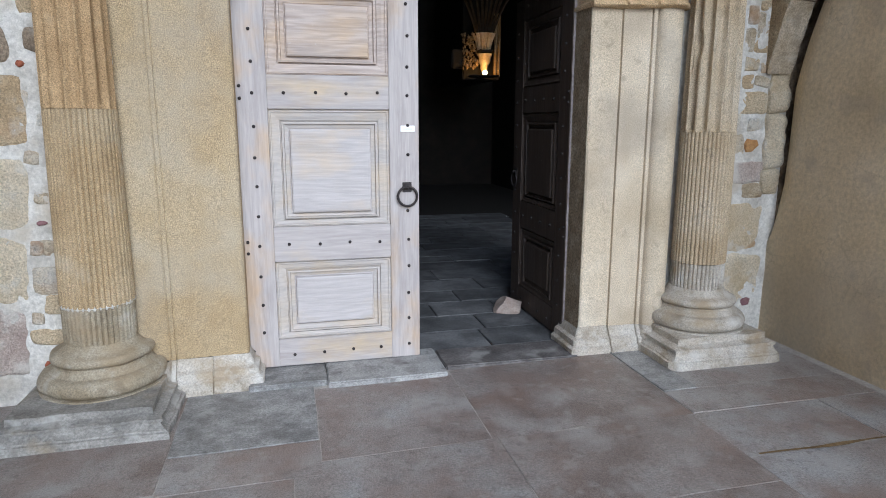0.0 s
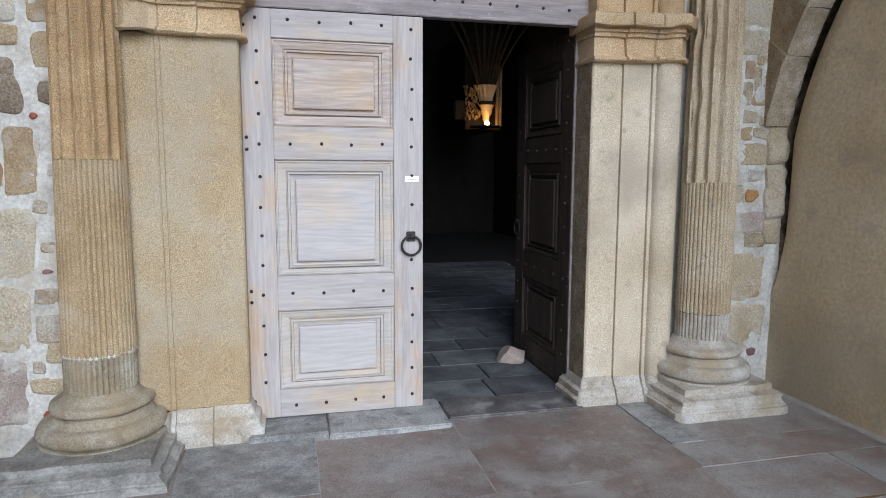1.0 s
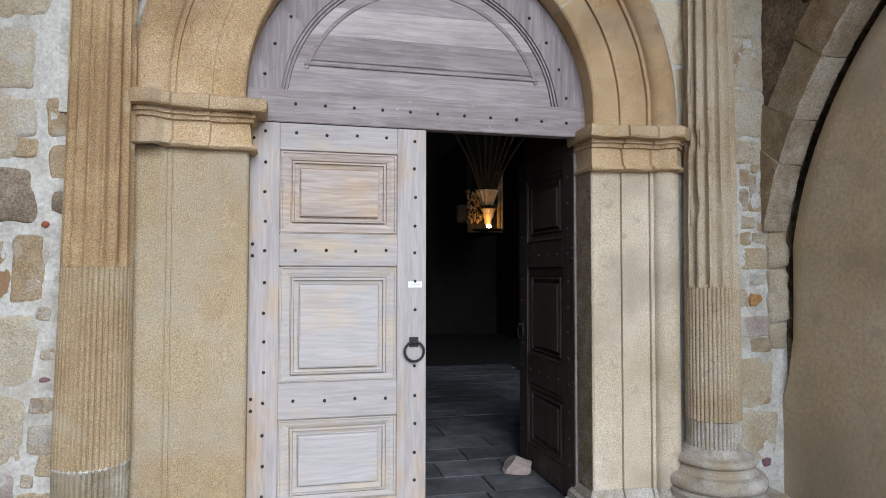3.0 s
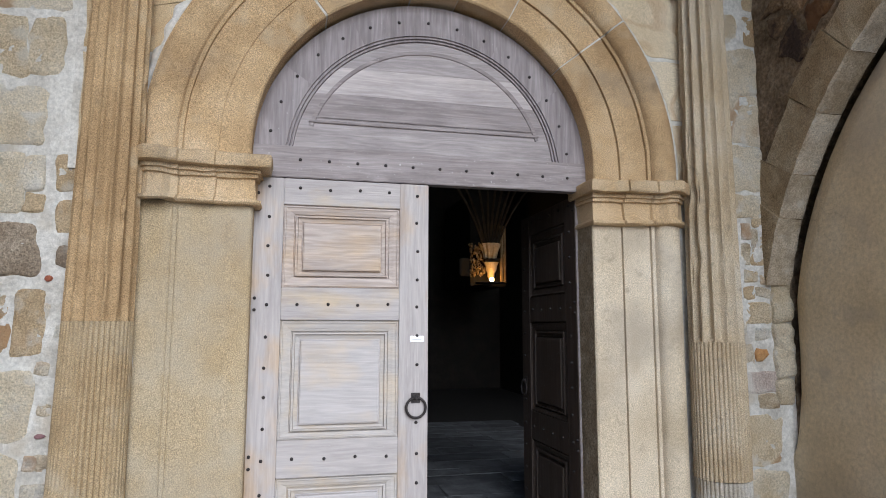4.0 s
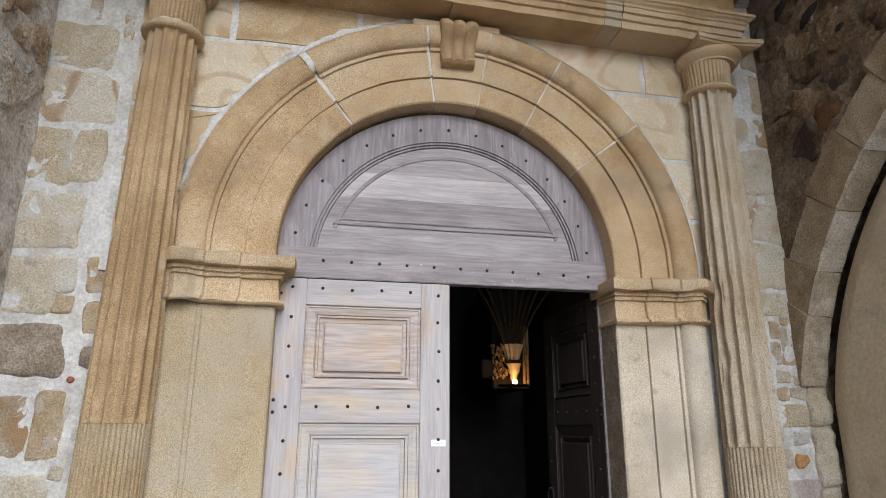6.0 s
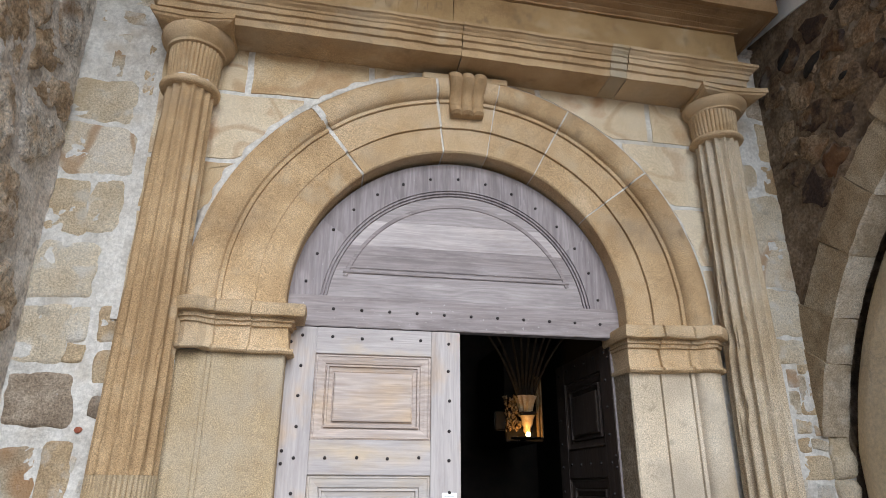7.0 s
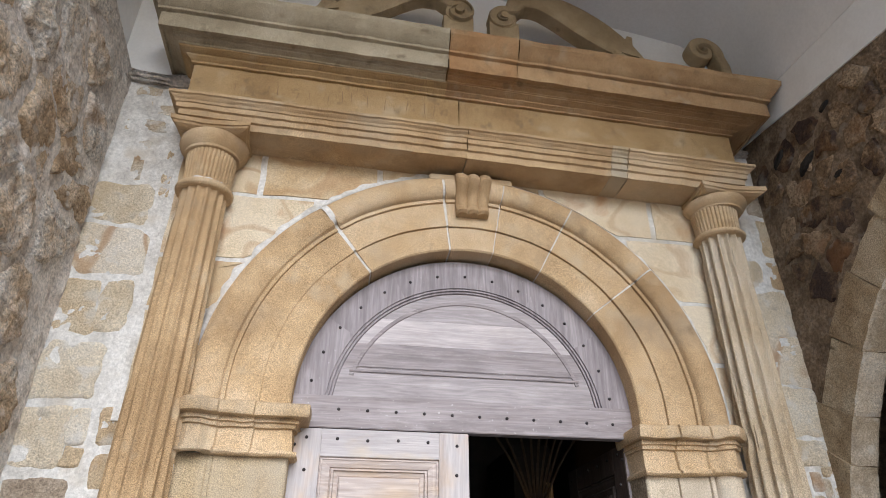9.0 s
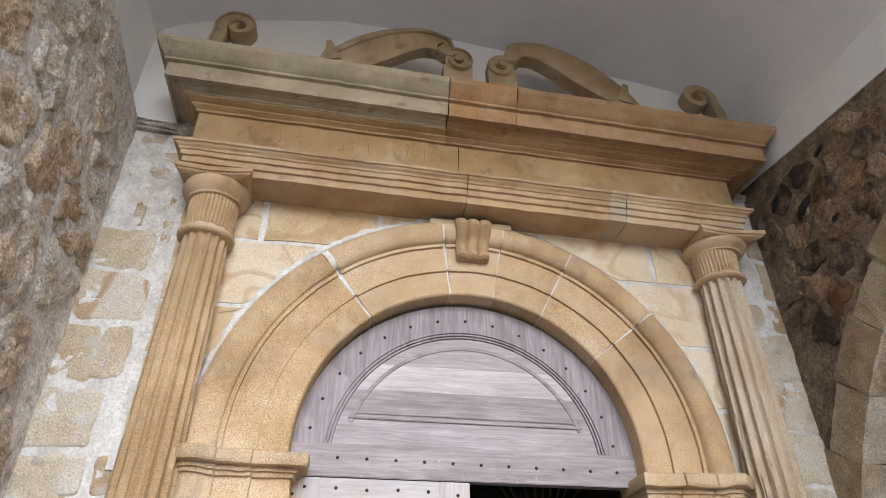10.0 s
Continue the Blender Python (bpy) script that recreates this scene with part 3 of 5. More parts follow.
def arc(cu, cv, r, a0, a1, n):
    return [(cu + r * math.cos(radians(a0 + (a1 - a0) * i / n)), cv + r * math.sin(radians(a0 + (a1 - a0) * i / n))) for i in range(n + 1)]


def make_walls():
    # facade core with the arched doorway through it
    half = lambda s: [(s * 1.5, -0.1), (s * 1.5, ARC_Z)] + [(s * u, v) for u, v in arc(0, ARC_Z, 1.5, 0, 90, 14)][1:] + [(0, 6.2), (s * 2.7, 6.2), (s * 2.7, -0.1)]
    f = rect_wall("wall_facade", "lime-mortared rubble church front round the doorway", half(-1), "y", Y_RUB, 0.55, M_MORTAR)
    f2 = rect_wall("wall_facade", "lime-mortared rubble church front round the doorway", half(1), "y", Y_RUB, 0.55, M_MORTAR)
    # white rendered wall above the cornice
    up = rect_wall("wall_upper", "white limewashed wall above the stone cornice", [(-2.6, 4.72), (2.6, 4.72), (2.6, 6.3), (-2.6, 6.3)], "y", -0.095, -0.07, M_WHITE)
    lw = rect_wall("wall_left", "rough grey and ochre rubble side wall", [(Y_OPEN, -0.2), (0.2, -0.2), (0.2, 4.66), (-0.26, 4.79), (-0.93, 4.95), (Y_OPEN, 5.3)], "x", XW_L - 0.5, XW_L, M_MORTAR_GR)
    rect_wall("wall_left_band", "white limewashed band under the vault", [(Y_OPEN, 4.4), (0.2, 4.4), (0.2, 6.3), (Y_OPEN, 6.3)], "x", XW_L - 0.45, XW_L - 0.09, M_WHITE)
    # right wall: rubble over a round arch, closed with plaster
    R = RING_R + 0.14   # a hollow behind the ring of stones
    top = [(0.2, 4.70), (-0.34, 4.63), (-0.70, 4.565), (-1.58, 4.44), (Y_OPEN, 4.1)]
    out = [(0.2, 0.95)] + top + arc(RING_Y, RING_Z, R, 129.1, 0, 40) + [(RING_Y + R, 0.95)]
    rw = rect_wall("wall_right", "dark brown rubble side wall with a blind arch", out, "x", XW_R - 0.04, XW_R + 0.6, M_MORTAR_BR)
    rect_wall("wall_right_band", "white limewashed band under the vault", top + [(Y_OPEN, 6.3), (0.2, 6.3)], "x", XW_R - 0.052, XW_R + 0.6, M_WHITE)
    # plaster infill with a rounded edge
    bm = bmesh.new()
    n = 60
    def edge(d):
        pts = [(-0.02 - d * 0.3, -0.1), (-0.02 - d * 0.3, 0.62), (-0.055 - d * 0.7, 0.76), (-0.09 - d, 0.92), (-0.112 - d, 1.05), (-0.122 - d, 1.30), (-0.124 - d, 1.55)]
        pts += arc(-2.54, 1.21, 2.455 - d, 10.5, 130, n)
        return pts + [(pts[-1][0], -0.1)]
    rows = []
    for d, x in ((0.006, 2.62), (0.006, 2.462), (0.012, 2.452), (0.040, 2.439), (0.070, 2.426), (0.100, 2.413), (0.125, 2.403), (0.155, 2.396)):
        rows.append([(x, y, z) for y, z in edge(d)])
    vs = grid(bm, rows)
    bm.faces.new(vs[-1])
    bmesh.ops.recalc_face_normals(bm, faces=bm.faces)
    pl = part("wall_infill", bm, M_PLASTER, smooth=False)
    sharp(pl, 80)
    tagged(pl, "cracked tan plaster closing the blind arch", "wall", kind="structure")
    rect_wall("wall_right_back", "dark gap behind the plaster", [(Y_OPEN, -0.2), (0.2, -0.2), (0.2, 4.2), (Y_OPEN, 4.2)], "x", 2.62, 2.75, M_MORTAR_BR)


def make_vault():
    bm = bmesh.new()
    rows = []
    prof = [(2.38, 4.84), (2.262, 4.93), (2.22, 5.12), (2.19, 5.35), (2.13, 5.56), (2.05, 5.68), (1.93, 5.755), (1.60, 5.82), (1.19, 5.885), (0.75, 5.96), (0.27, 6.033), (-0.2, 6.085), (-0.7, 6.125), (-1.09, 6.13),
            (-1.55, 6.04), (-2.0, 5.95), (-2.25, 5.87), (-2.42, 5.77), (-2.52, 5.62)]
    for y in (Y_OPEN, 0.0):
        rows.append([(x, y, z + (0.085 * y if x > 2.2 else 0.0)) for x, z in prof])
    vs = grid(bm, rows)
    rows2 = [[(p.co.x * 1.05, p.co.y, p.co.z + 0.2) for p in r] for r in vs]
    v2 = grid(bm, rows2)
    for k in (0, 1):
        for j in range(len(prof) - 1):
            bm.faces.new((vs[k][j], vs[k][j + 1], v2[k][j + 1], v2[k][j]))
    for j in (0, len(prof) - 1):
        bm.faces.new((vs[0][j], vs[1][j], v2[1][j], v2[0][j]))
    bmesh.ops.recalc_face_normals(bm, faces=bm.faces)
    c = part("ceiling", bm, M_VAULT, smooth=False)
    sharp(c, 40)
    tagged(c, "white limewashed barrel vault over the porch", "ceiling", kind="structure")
    g = boxed(-60, 60, -120, -4.38, -0.3, -0.08)
    gr = part("ground", g, M_FLAG_G)
    tagged(gr, "grey paved ground outside the porch", "ground", kind="structure")


make_floor()
make_threshold()
make_walls()
make_vault()

# ---------- portal: jambs, arch, imposts ----------
# plan of the jamb and section of the arch: (distance from the opening's middle, depth)
MOULD = [(1.010, 0.13), (1.010, -0.120), (1.020, -0.130), (1.198, -0.132), (1.200, -0.126), (1.203, -0.126), (1.205, -0.146), (1.384, -0.148), (1.386, -0.141), (1.390, -0.141), (1.393, -0.160), (1.414, -0.162), (1.418, -0.140)]
MOULD += [(1.505 - 0.082 * math.cos(radians(t)), -0.150 - 0.062 * math.sin(radians(t))) for t in range(0, 181, 20)]
MOULD += [(1.590, -0.125), (1.605, -0.118), (1.605, 0.13)]


MOULD_WORN = [(u, v if v > -0.115 or u < 1.19 else (-0.137 if u < 1.30 else min(-0.146, max(v, -0.153)))) for u, v in MOULD]

MOULD_A = [(u + 0.020 if u < 1.1 else (u - 0.004 if u < 1.3 else (u - 0.010 if u < 1.5 else u - 0.006)), v) for u, v in MOULD]


def make_jamb(s, material, label):
    j = thing("door_jamb", label, "door jamb", "moulded jambs of the doorway", at=(s * 1.3, 0, 0))
    j.location = (0, 0, 0)
    bm = bmesh.new()
    zs = [0.16, 0.5, 0.9, 1.2, 1.5, 1.8, 2.115 if s > 0 else 2.14]
    rows = [[(s * u, v, z) for u, v in (MOULD_WORN if s < 0 else MOULD)] for z in zs]
    vs = grid(bm, rows)
    bmesh.ops.recalc_face_normals(bm, faces=bm.faces)
    sharp(part("shaft", bm, material, j), 30)
    if s < 0:   # lime pushed between jamb and column
        bm = bmesh.new()
        rows = []
        for i in range(60):
            z = 0.62 + 1.46 * i / 59
            w = 0.012 + 0.016 * noise.noise(Vector((z * 5, 1, 2)))
            xm = -1.588 + 0.006 * noise.noise(Vector((z * 7, 4, 2)))
            rows.append([(xm - 0.03, -0.12, z), (xm - 0.02, -0.158, z), (xm, -0.160, z), (xm + w, -0.154, z), (xm + w + 0.004, -0.135, z)])
        grid(bm, rows)
        bmesh.ops.recalc_face_normals(bm, faces=bm.faces)
        part("pointing", bm, M_MORTAR, j, "smeared white lime pointing", smooth=True)
    if s > 0:   # hammered inner face, with its shade put into a darker colour
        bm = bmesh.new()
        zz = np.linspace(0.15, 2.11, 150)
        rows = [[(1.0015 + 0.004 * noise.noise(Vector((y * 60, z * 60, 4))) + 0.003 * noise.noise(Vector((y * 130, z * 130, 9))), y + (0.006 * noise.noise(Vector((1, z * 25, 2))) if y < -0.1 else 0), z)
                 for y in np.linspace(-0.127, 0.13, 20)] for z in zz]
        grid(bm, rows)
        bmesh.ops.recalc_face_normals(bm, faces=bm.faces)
        part("reveal", bm, M_REVEAL, j, "hammered inner face, shade in its darker colour", smooth=True)
    # foot: the same plan spread by a cyma
    bm = bmesh.new()
    rows = []
    for o, z in ((0.075, -0.05), (0.075, 0.035), (0.055, 0.05), (0.05, 0.085), (0.028, 0.10), (0.02, 0.13), (0.0, 0.16)):
        rows.append([(s * (u - (o if i < 3 else 0.0)), v - (o if 0 < i < len(MOULD) - 1 else 0), z) for i, (u, v) in enumerate(MOULD)])
    vs = grid(bm, rows)
    bmesh.ops.recalc_face_normals(bm, faces=bm.faces)
    rough_up(bm, 0.004, 9, s)
    sharp(part("foot", bm, M_BASE, j, "worn pale moulded foot"), 30)
    # impost: the plan spread by the cap's mouldings
    bm = bmesh.new()
    rows = []
    plan = [(1.010, 0.13), (1.010, -0.13), (1.20, -0.132), (1.206, -0.15), (1.385, -0.152), (1.393, -0.168), (1.43, -0.17), (1.47, -0.205), (1.54, -0.205), (1.58, -0.17), (1.62, -0.13), (1.62, 0.13)]
    for o, z in ((0.0, 2.10), (0.04, 2.102), (0.052, 2.112), (0.05, 2.128), (0.022, 2.134), (0.016, 2.145), (0.012, 2.245), (0.03, 2.248), (0.034, 2.268), (0.052, 2.272), (0.044, 2.296), (0.100, 2.299), (0.108, 2.312), (0.11, 2.362), (0.095, 2.372), (0.0, 2.38)):
        z += 0.03 if s < 0 else 0.0
        rows.append([(s * (u - (o * (0.42 if s > 0 else 0.85) if i < 2 else 0.0)), v - (o if 0 < i < len(plan) - 1 else 0), z) for i, (u, v) in enumerate(plan)])
    vs = grid(bm, rows)
    bm.faces.new(vs[-1])
    bmesh.ops.subdivide_edges(bm, edges=[e for e in bm.edges if e.calc_length() > 0.12], cuts=2)
    bmesh.ops.recalc_face_normals(bm, faces=bm.faces)
    rough_up(bm, 0.009, 11, s * 3)
    rough_up(bm, 0.005, 30, s * 5)
    sharp(part("impost", bm, M_OCHRE, j, "worn ochre moulded impost"), 30)
    return j


make_jamb(-1, M_JAMB_L, "ochre granular stone door jamb with stepped fasciae")
make_jamb(1, M_PALE, "pale cream stone door jamb with stepped fasciae")


def make_arch():
    a = thing("door_arch", "ochre sandstone round arch with moulded voussoirs", "arch", at=(0, 0, 0))
    joints = [0, 38, 62.5, 81, 97.0, 128, 180]   # degrees from the right springing
    gaps = [0, 0.22, 0.2, 0.15, 0.36, 0.50, 0]
    for k in range(len(joints) - 1):
        a0, a1 = joints[k] + gaps[k], joints[k + 1] - gaps[k + 1]
        n = max(6, int((a1 - a0) / 2.2))
        rows = []
        for i in range(n + 1):
            t = radians(a0 + (a1 - a0) * i / n)
            worn = min(1.0, max(0.0, (math.degrees(t) - 118) / 22))   # the left haunch has lost its roll
            rows.append([(u * math.cos(t), v if v > -0.05 else v + worn * (0.55 * (-0.150 - v) if u > 1.38 else 0.75 * (-0.139 - v) if u > 1.19 else 0.0), ARC_Z + u * math.sin(t)) for u, v in MOULD_A])
        if k == 0:
            rows.insert(0, [(u, v, 2.375) for u, v in MOULD_A])
        if k == 5:
            rows.append([(-u, v, 2.375) for u, v in MOULD_A])
        bm = bmesh.new()
        vs = grid(bm, rows)
        bm.faces.new(vs[0]); bm.faces.new(vs[-1])
        bmesh.ops.recalc_face_normals(bm, faces=bm.faces)
        rough_up(bm, 0.003, 8, k)
        sharp(part("voussoir", bm, M_OCHRE, a), 30)
    # joints behind the stones
    m2 = [(1.036, 0.13), (1.036, -0.122), (1.046, -0.126), (1.21, -0.120), (1.215, -0.141), (1.38, -0.143), (1.40, -0.136), (1.43, -0.14)]
    m2 += [(1.505 - 0.078 * math.cos(radians(t)), -0.148 - 0.058 * math.sin(radians(t))) for t in range(20, 161, 20)] + [(1.595, -0.118), (1.595, 0.13)]
    for t0 in joints[1:-1]:
        bm = bmesh.new()
        grid(bm, [[(u * math.cos(radians(t)), v, ARC_Z + u * math.sin(radians(t))) for u, v in m2] for t in (t0 - 0.8, t0, t0 + 0.8)])
        bmesh.ops.recalc_face_normals(bm, faces=bm.faces)
        part("mortar_joint", bm, M_MORTAR, a, "white mortar joint")
    # smeared mortar along the back of the arch
    for a0, a1, w in ((96, 181, 0.045), (3, 50, 0.022)):
        bm = bmesh.new()
        rows = []
        nn = int((a1 - a0) * 1.2)
        for i in range(nn + 1):
            t = radians(a0 + (a1 - a0) * i / nn)
            q = noise.noise(Vector((i * 0.23, a0, 1)))
            q2 = noise.noise(Vector((i * 0.31, a0, 7)))
            ro, ri = 1.618 + w * (0.6 + 0.8 * q), 1.598 + 0.012 * q2
            rows.append([(r * math.cos(t), y, ARC_Z + r * math.sin(t)) for r, y in ((ri, -0.10), (ri + 0.003, -0.121), ((ri + ro) / 2, -0.126 + 0.003 * q2), (ro - 0.004, -0.117), (ro, -0.10))])
        grid(bm, rows)
        bmesh.ops.recalc_face_normals(bm, faces=bm.faces)
        part("pointing", bm, M_MORTAR, a, "smeared white lime pointing", smooth=True)
    # scrolled keystone
    key = thing("keystone", "small ochre scrolled keystone bracket", "keystone")
    bm = bmesh.new()
    prof = [(-0.12, 3.735), (-0.215, 3.735), (-0.235, 3.75), (-0.225, 3.775), (-0.20, 3.80), (-0.20, 3.86), (-0.225, 3.905), (-0.265, 3.935), (-0.285, 3.97),
            (-0.27, 4.01), (-0.24, 4.035), (-0.12, 4.04)]
    rows = []
    for i in range(25):
        u = -0.125 + 0.25 * i / 24
        rib = 0.030 * abs(math.sin(math.pi * i / 8)) ** 0.6 - 0.030
        rows.append([(0.0 + u * (0.86 + 0.14 * (z - 3.73) / 0.3) + 0.02, y - rib if j not in (0, len(prof) - 1) else y, z) for j, (y, z) in enumerate(prof)])
    vs = grid(bm, rows)
    bm.faces.new(vs[0]); bm.faces.new(vs[-1])
    bmesh.ops.recalc_face_normals(bm, faces=bm.faces)
    rough_up(bm, 0.003, 14, 2)
    sharp(part("scroll", bm, M_OCHRE, key), 30)
    bm = boxed(-0.28, 0.30, -0.20, -0.12, 3.985, 4.042, 0.008)
    part("fillet_block", bm, M_OCHRE, key)


make_arch()


def make_spandrel():
    sp = thing("spandrel", "ochre ashlar blocks with white joints above the arch", "wall", kind="structure")
    back = bmesh.new()
    half = lambda s: [(s * 1.95, 2.3), (s * 1.59, 2.3), (s * 1.59, ARC_Z)] + [(s * u, v) for u, v in arc(0, ARC_Z, 1.59, 0, 90, 24)][1:] + [(0, 4.20), (s * 1.95, 4.20)]
    for s in (-1, 1):
        prism(back, half(s), "y", Y_SPAN + 0.005, 0.1)
    part("mortar_bed", back, M_MORTAR, sp)
    # blocks cut round the arch
    R = 1.632
    def block(x0, x1, z0, z1):
        pts = []
        n = 9
        def keep(x, z):
            d = math.hypot(x, z - ARC_Z)
            if d < R and z > ARC_Z - 0.3:
                k = R / max(d, 1e-4)
                return (x * k, ARC_Z + (z - ARC_Z) * k) if z > ARC_Z else (math.copysign(R, x), z)
            return (x, z)
        ring = [(x0 + (x1 - x0) * i / n, z0) for i in range(n)] + [(x1, z0 + (z1 - z0) * i / n) for i in range(n)]
        ring += [(x1 - (x1 - x0) * i / n, z1) for i in range(n)] + [(x0, z1 - (z1 - z0) * i / n) for i in range(n)]
        ring = [keep(x, z) for x, z in ring]
        ring = [(min(max(x, x0 - 0.0), x1 + 0.0), min(max(z, z0), z1)) for x, z in ring]
        clean = []
        for p in ring:
            if not clean or math.dist(p, clean[-1]) > 0.004:
                clean.append(p)
        if math.dist(clean[0], clean[-1]) < 0.004:
            clean.pop()
        if len(clean) < 4:
            return
        clean = [(x + 0.010 * noise.noise(Vector((x * 7, z * 7, 2))), z + 0.010 * noise.noise(Vector((x * 7, z * 7, 8)))) for x, z in clean]
        bm = prism(bmesh.new(), clean, "y", Y_SPAN + rng.uniform(-0.003, 0.003), Y_SPAN + 0.03)
        part("ashlar_block", bm, M_OCHRE_FLAT, sp)
    rng = random.Random(8)
    g = 0.020
    for x0, x1, z0, z1 in ((-1.62 - 0.3, -1.60, 2.4, 2.95), (-1.92, -1.30, 2.96, 3.30), (-1.92, -1.02, 3.31, 3.78), (-1.92, -1.40, 3.79, 4.18), (-1.38, -0.62, 3.79, 4.18), (-0.60, -0.30, 3.96, 4.18),
                           (1.60, 1.92, 2.4, 2.80), (1.42, 1.92, 2.81, 3.22), (1.12, 1.92, 3.23, 3.70), (1.36, 1.92, 3.71, 4.18), (0.55, 1.34, 3.71, 4.18), (0.3, 0.53, 3.95, 4.18)):
        block(x0 + g / 2, x1 - g / 2, z0 + g / 2, z1 - g / 2)


make_spandrel()

# ---------- columns ----------
def shaft_rows(cx, cy, z0, z1, r0, r1, kind, nz, nfl=20, seed=0.0):
    rows = []
    per = 8
    for i in range(nz + 1):
        z = z0 + (z1 - z0) * i / nz
        r = r0 + (r1 - r0) * i / nz
        row = []
        for k in range(nfl * per):
            f = (k % per) / per
            a = 2 * math.pi * k / (nfl * per)
            if kind == "flute":
                d = 0.0 if f < 0.2 else (0.020 if seed < 0 else 0.034) * math.sin(math.pi * (f - 0.2) / 0.8) ** 0.7
                if i in (0, nz):
                    d *= 0.15
                chip = max(0.0, noise.noise(Vector((math.cos(a) * 7, math.sin(a) * 7, z * 5 + seed))) - (0.22 if seed < 0 else 0.20)) * 0.045
                d += chip if d < 0.005 else 0
            else:
                d = 0.011 - 0.011 * abs(math.sin(math.pi * 2 * f)) ** 0.5
            row.append((cx + (r - d) * math.cos(a), cy + (r - d) * math.sin(a), z))
        rows.append(row)
    return rows


def make_column(s, material, base_mat, dz):
    side = "ochre" if s < 0 else "buff-grey"
    c = thing("column", side + " stone fluted column on a moulded base beside the doorway", "column", "fluted columns flanking the doorway")
    cx, cy = s * COL_X + 0.015, COL_Y
    f0 = floor_z(cx)
    z_drum0, z_reed, z_fl = 0.415 + dz, 0.575 + dz * 0.6, 1.385 + dz * 0.2
    wl = 0.009 if s < 0 else 0.0
    if s < 0:
        z_fl = 1.50
    for nm, z0, z1, r0, r1, kd, nz in (("drum", z_drum0, z_reed, 0.163 + wl, 0.163 + wl, "reed", 2), ("lower_shaft", z_reed + 0.004, z_fl, 0.166 + wl, 0.163, "reed", 6), ("upper_shaft", z_fl + 0.001, 3.675, 0.163, 0.140, "flute", 110)):
        bm = bmesh.new()
        vs = grid(bm, shaft_rows(cx, cy, z0, z1, r0, r1, kd, nz, 20 if kd == "reed" else (15 if s < 0 else 14), seed=s * 5), close_u=True)
        bm.faces.new(vs[-1]); bm.faces.new(list(reversed(vs[0])))
        bmesh.ops.recalc_face_normals(bm, faces=bm.faces)
        sharp(part(nm, bm, {"drum": base_mat, "upper_shaft": M_OCHRE if s < 0 else material}.get(nm, material), c), 32)
    if s < 0:   # lime pushed into the joints of the shaft
        for zj, rj, sd in ((z_reed, 0.166 + wl, 3.0), (3.714, 0.152, 8.0)):
            bm = bmesh.new()
            rows = [[((cx + (rj - 0.008 + f + 0.018 * noise.noise(Vector((math.cos(t) * 2.3, math.sin(t) * 2.3, sd)))) * math.cos(t)),
                      cy + (rj - 0.008 + f + 0.018 * noise.noise(Vector((math.cos(t) * 2.3, math.sin(t) * 2.3, sd)))) * math.sin(t),
                      zj + h * (1 + 0.7 * noise.noise(Vector((math.cos(t) * 5, math.sin(t) * 5, sd + 4))))) for t in [2 * math.pi * k / 72 for k in range(72)]]
                    for f, h in ((-0.02, -0.016), (0.001, -0.010), (0.004, 0.0), (0.001, 0.010), (-0.02, 0.016))]
            grid(bm, rows, close_u=True)
            bmesh.ops.recalc_face_normals(bm, faces=bm.faces)
            part("joint_mortar", bm, M_MORTAR, c, "white lime in the joint", smooth=True)
    # turned base: two tori and a scotia
    b0 = 0.165 + dz
    prof = [(0.30, b0), (0.30, b0 + 0.012)]
    prof += [(0.262 + 0.042 * math.cos(radians(t)), b0 + 0.057 + 0.045 * math.sin(radians(t))) for t in range(-80, 81, 16)]
    prof += [(0.252, b0 + 0.105), (0.236, b0 + 0.122), (0.228, b0 + 0.135), (0.23, b0 + 0.148)]
    prof += [(0.216 + 0.03 * math.cos(radians(t)), b0 + 0.176 + 0.026 * math.sin(radians(t))) for t in range(-80, 81, 20)]
    prof += [(0.206, b0 + 0.205), (0.185, b0 + 0.222), (0.176, b0 + 0.24), (0.165, b0 + 0.252)]
    bm = lathe(prof, cx, cy, 56, 0.008)
    sharp(part("base", bm, base_mat, c, "worn turned base of two tori"), 30)
    # square plinth with mouldings
    bm = bmesh.new()
    w = 0.385 if s > 0 else 0.40
    hb = b0 - f0
    prof = [(w, f0 - 0.04), (w, f0 + 0.28 * hb), (w - 0.012, f0 + 0.31 * hb), (w - 0.014, f0 + 0.36 * hb), (w - 0.030, f0 + 0.42 * hb), (w - 0.044, f0 + 0.52 * hb),
            (w - 0.047, f0 + 0.58 * hb), (w - 0.036, f0 + 0.61 * hb), (w - 0.036, f0 + 0.70 * hb), (w - 0.060, f0 + 0.73 * hb), (w - 0.082, f0 + 0.80 * hb), (w - 0.085, b0 + 0.004)]
    rows = []
    yb = 0.1
    for h, z in prof:
        row = []
        ny = 14
        extra = 0.085 if s < 0 else 0.0
        pts = [(cx - h, yb), (cx - h, cy - h - extra), (cx + h, cy - h - extra), (cx + h, yb)]
        for (xa, ya), (xb, ybb) in zip(pts, pts[1:]):
            for i in range(ny):
                row.append((xa + (xb - xa) * i / ny, ya + (ybb - ya) * i / ny, z))
        row.append((*pts[-1], z))
        rows.append(row)
    vs = grid(bm, rows)
    bm.faces.new(vs[-1])
    bmesh.ops.recalc_face_normals(bm, faces=bm.faces)
    for v in bm.verts:   # chipped corners
        for sx in (-1, 1):
            d = math.hypot(v.co.x - cx - sx * w, v.co.y - (cy - w))
            if d < 0.06:
                k = (0.06 - d) * (0.30 + 0.5 * noise.noise(Vector((v.co.z * 14, sx * 3, s))))
                v.co.x -= sx * k; v.co.y += k
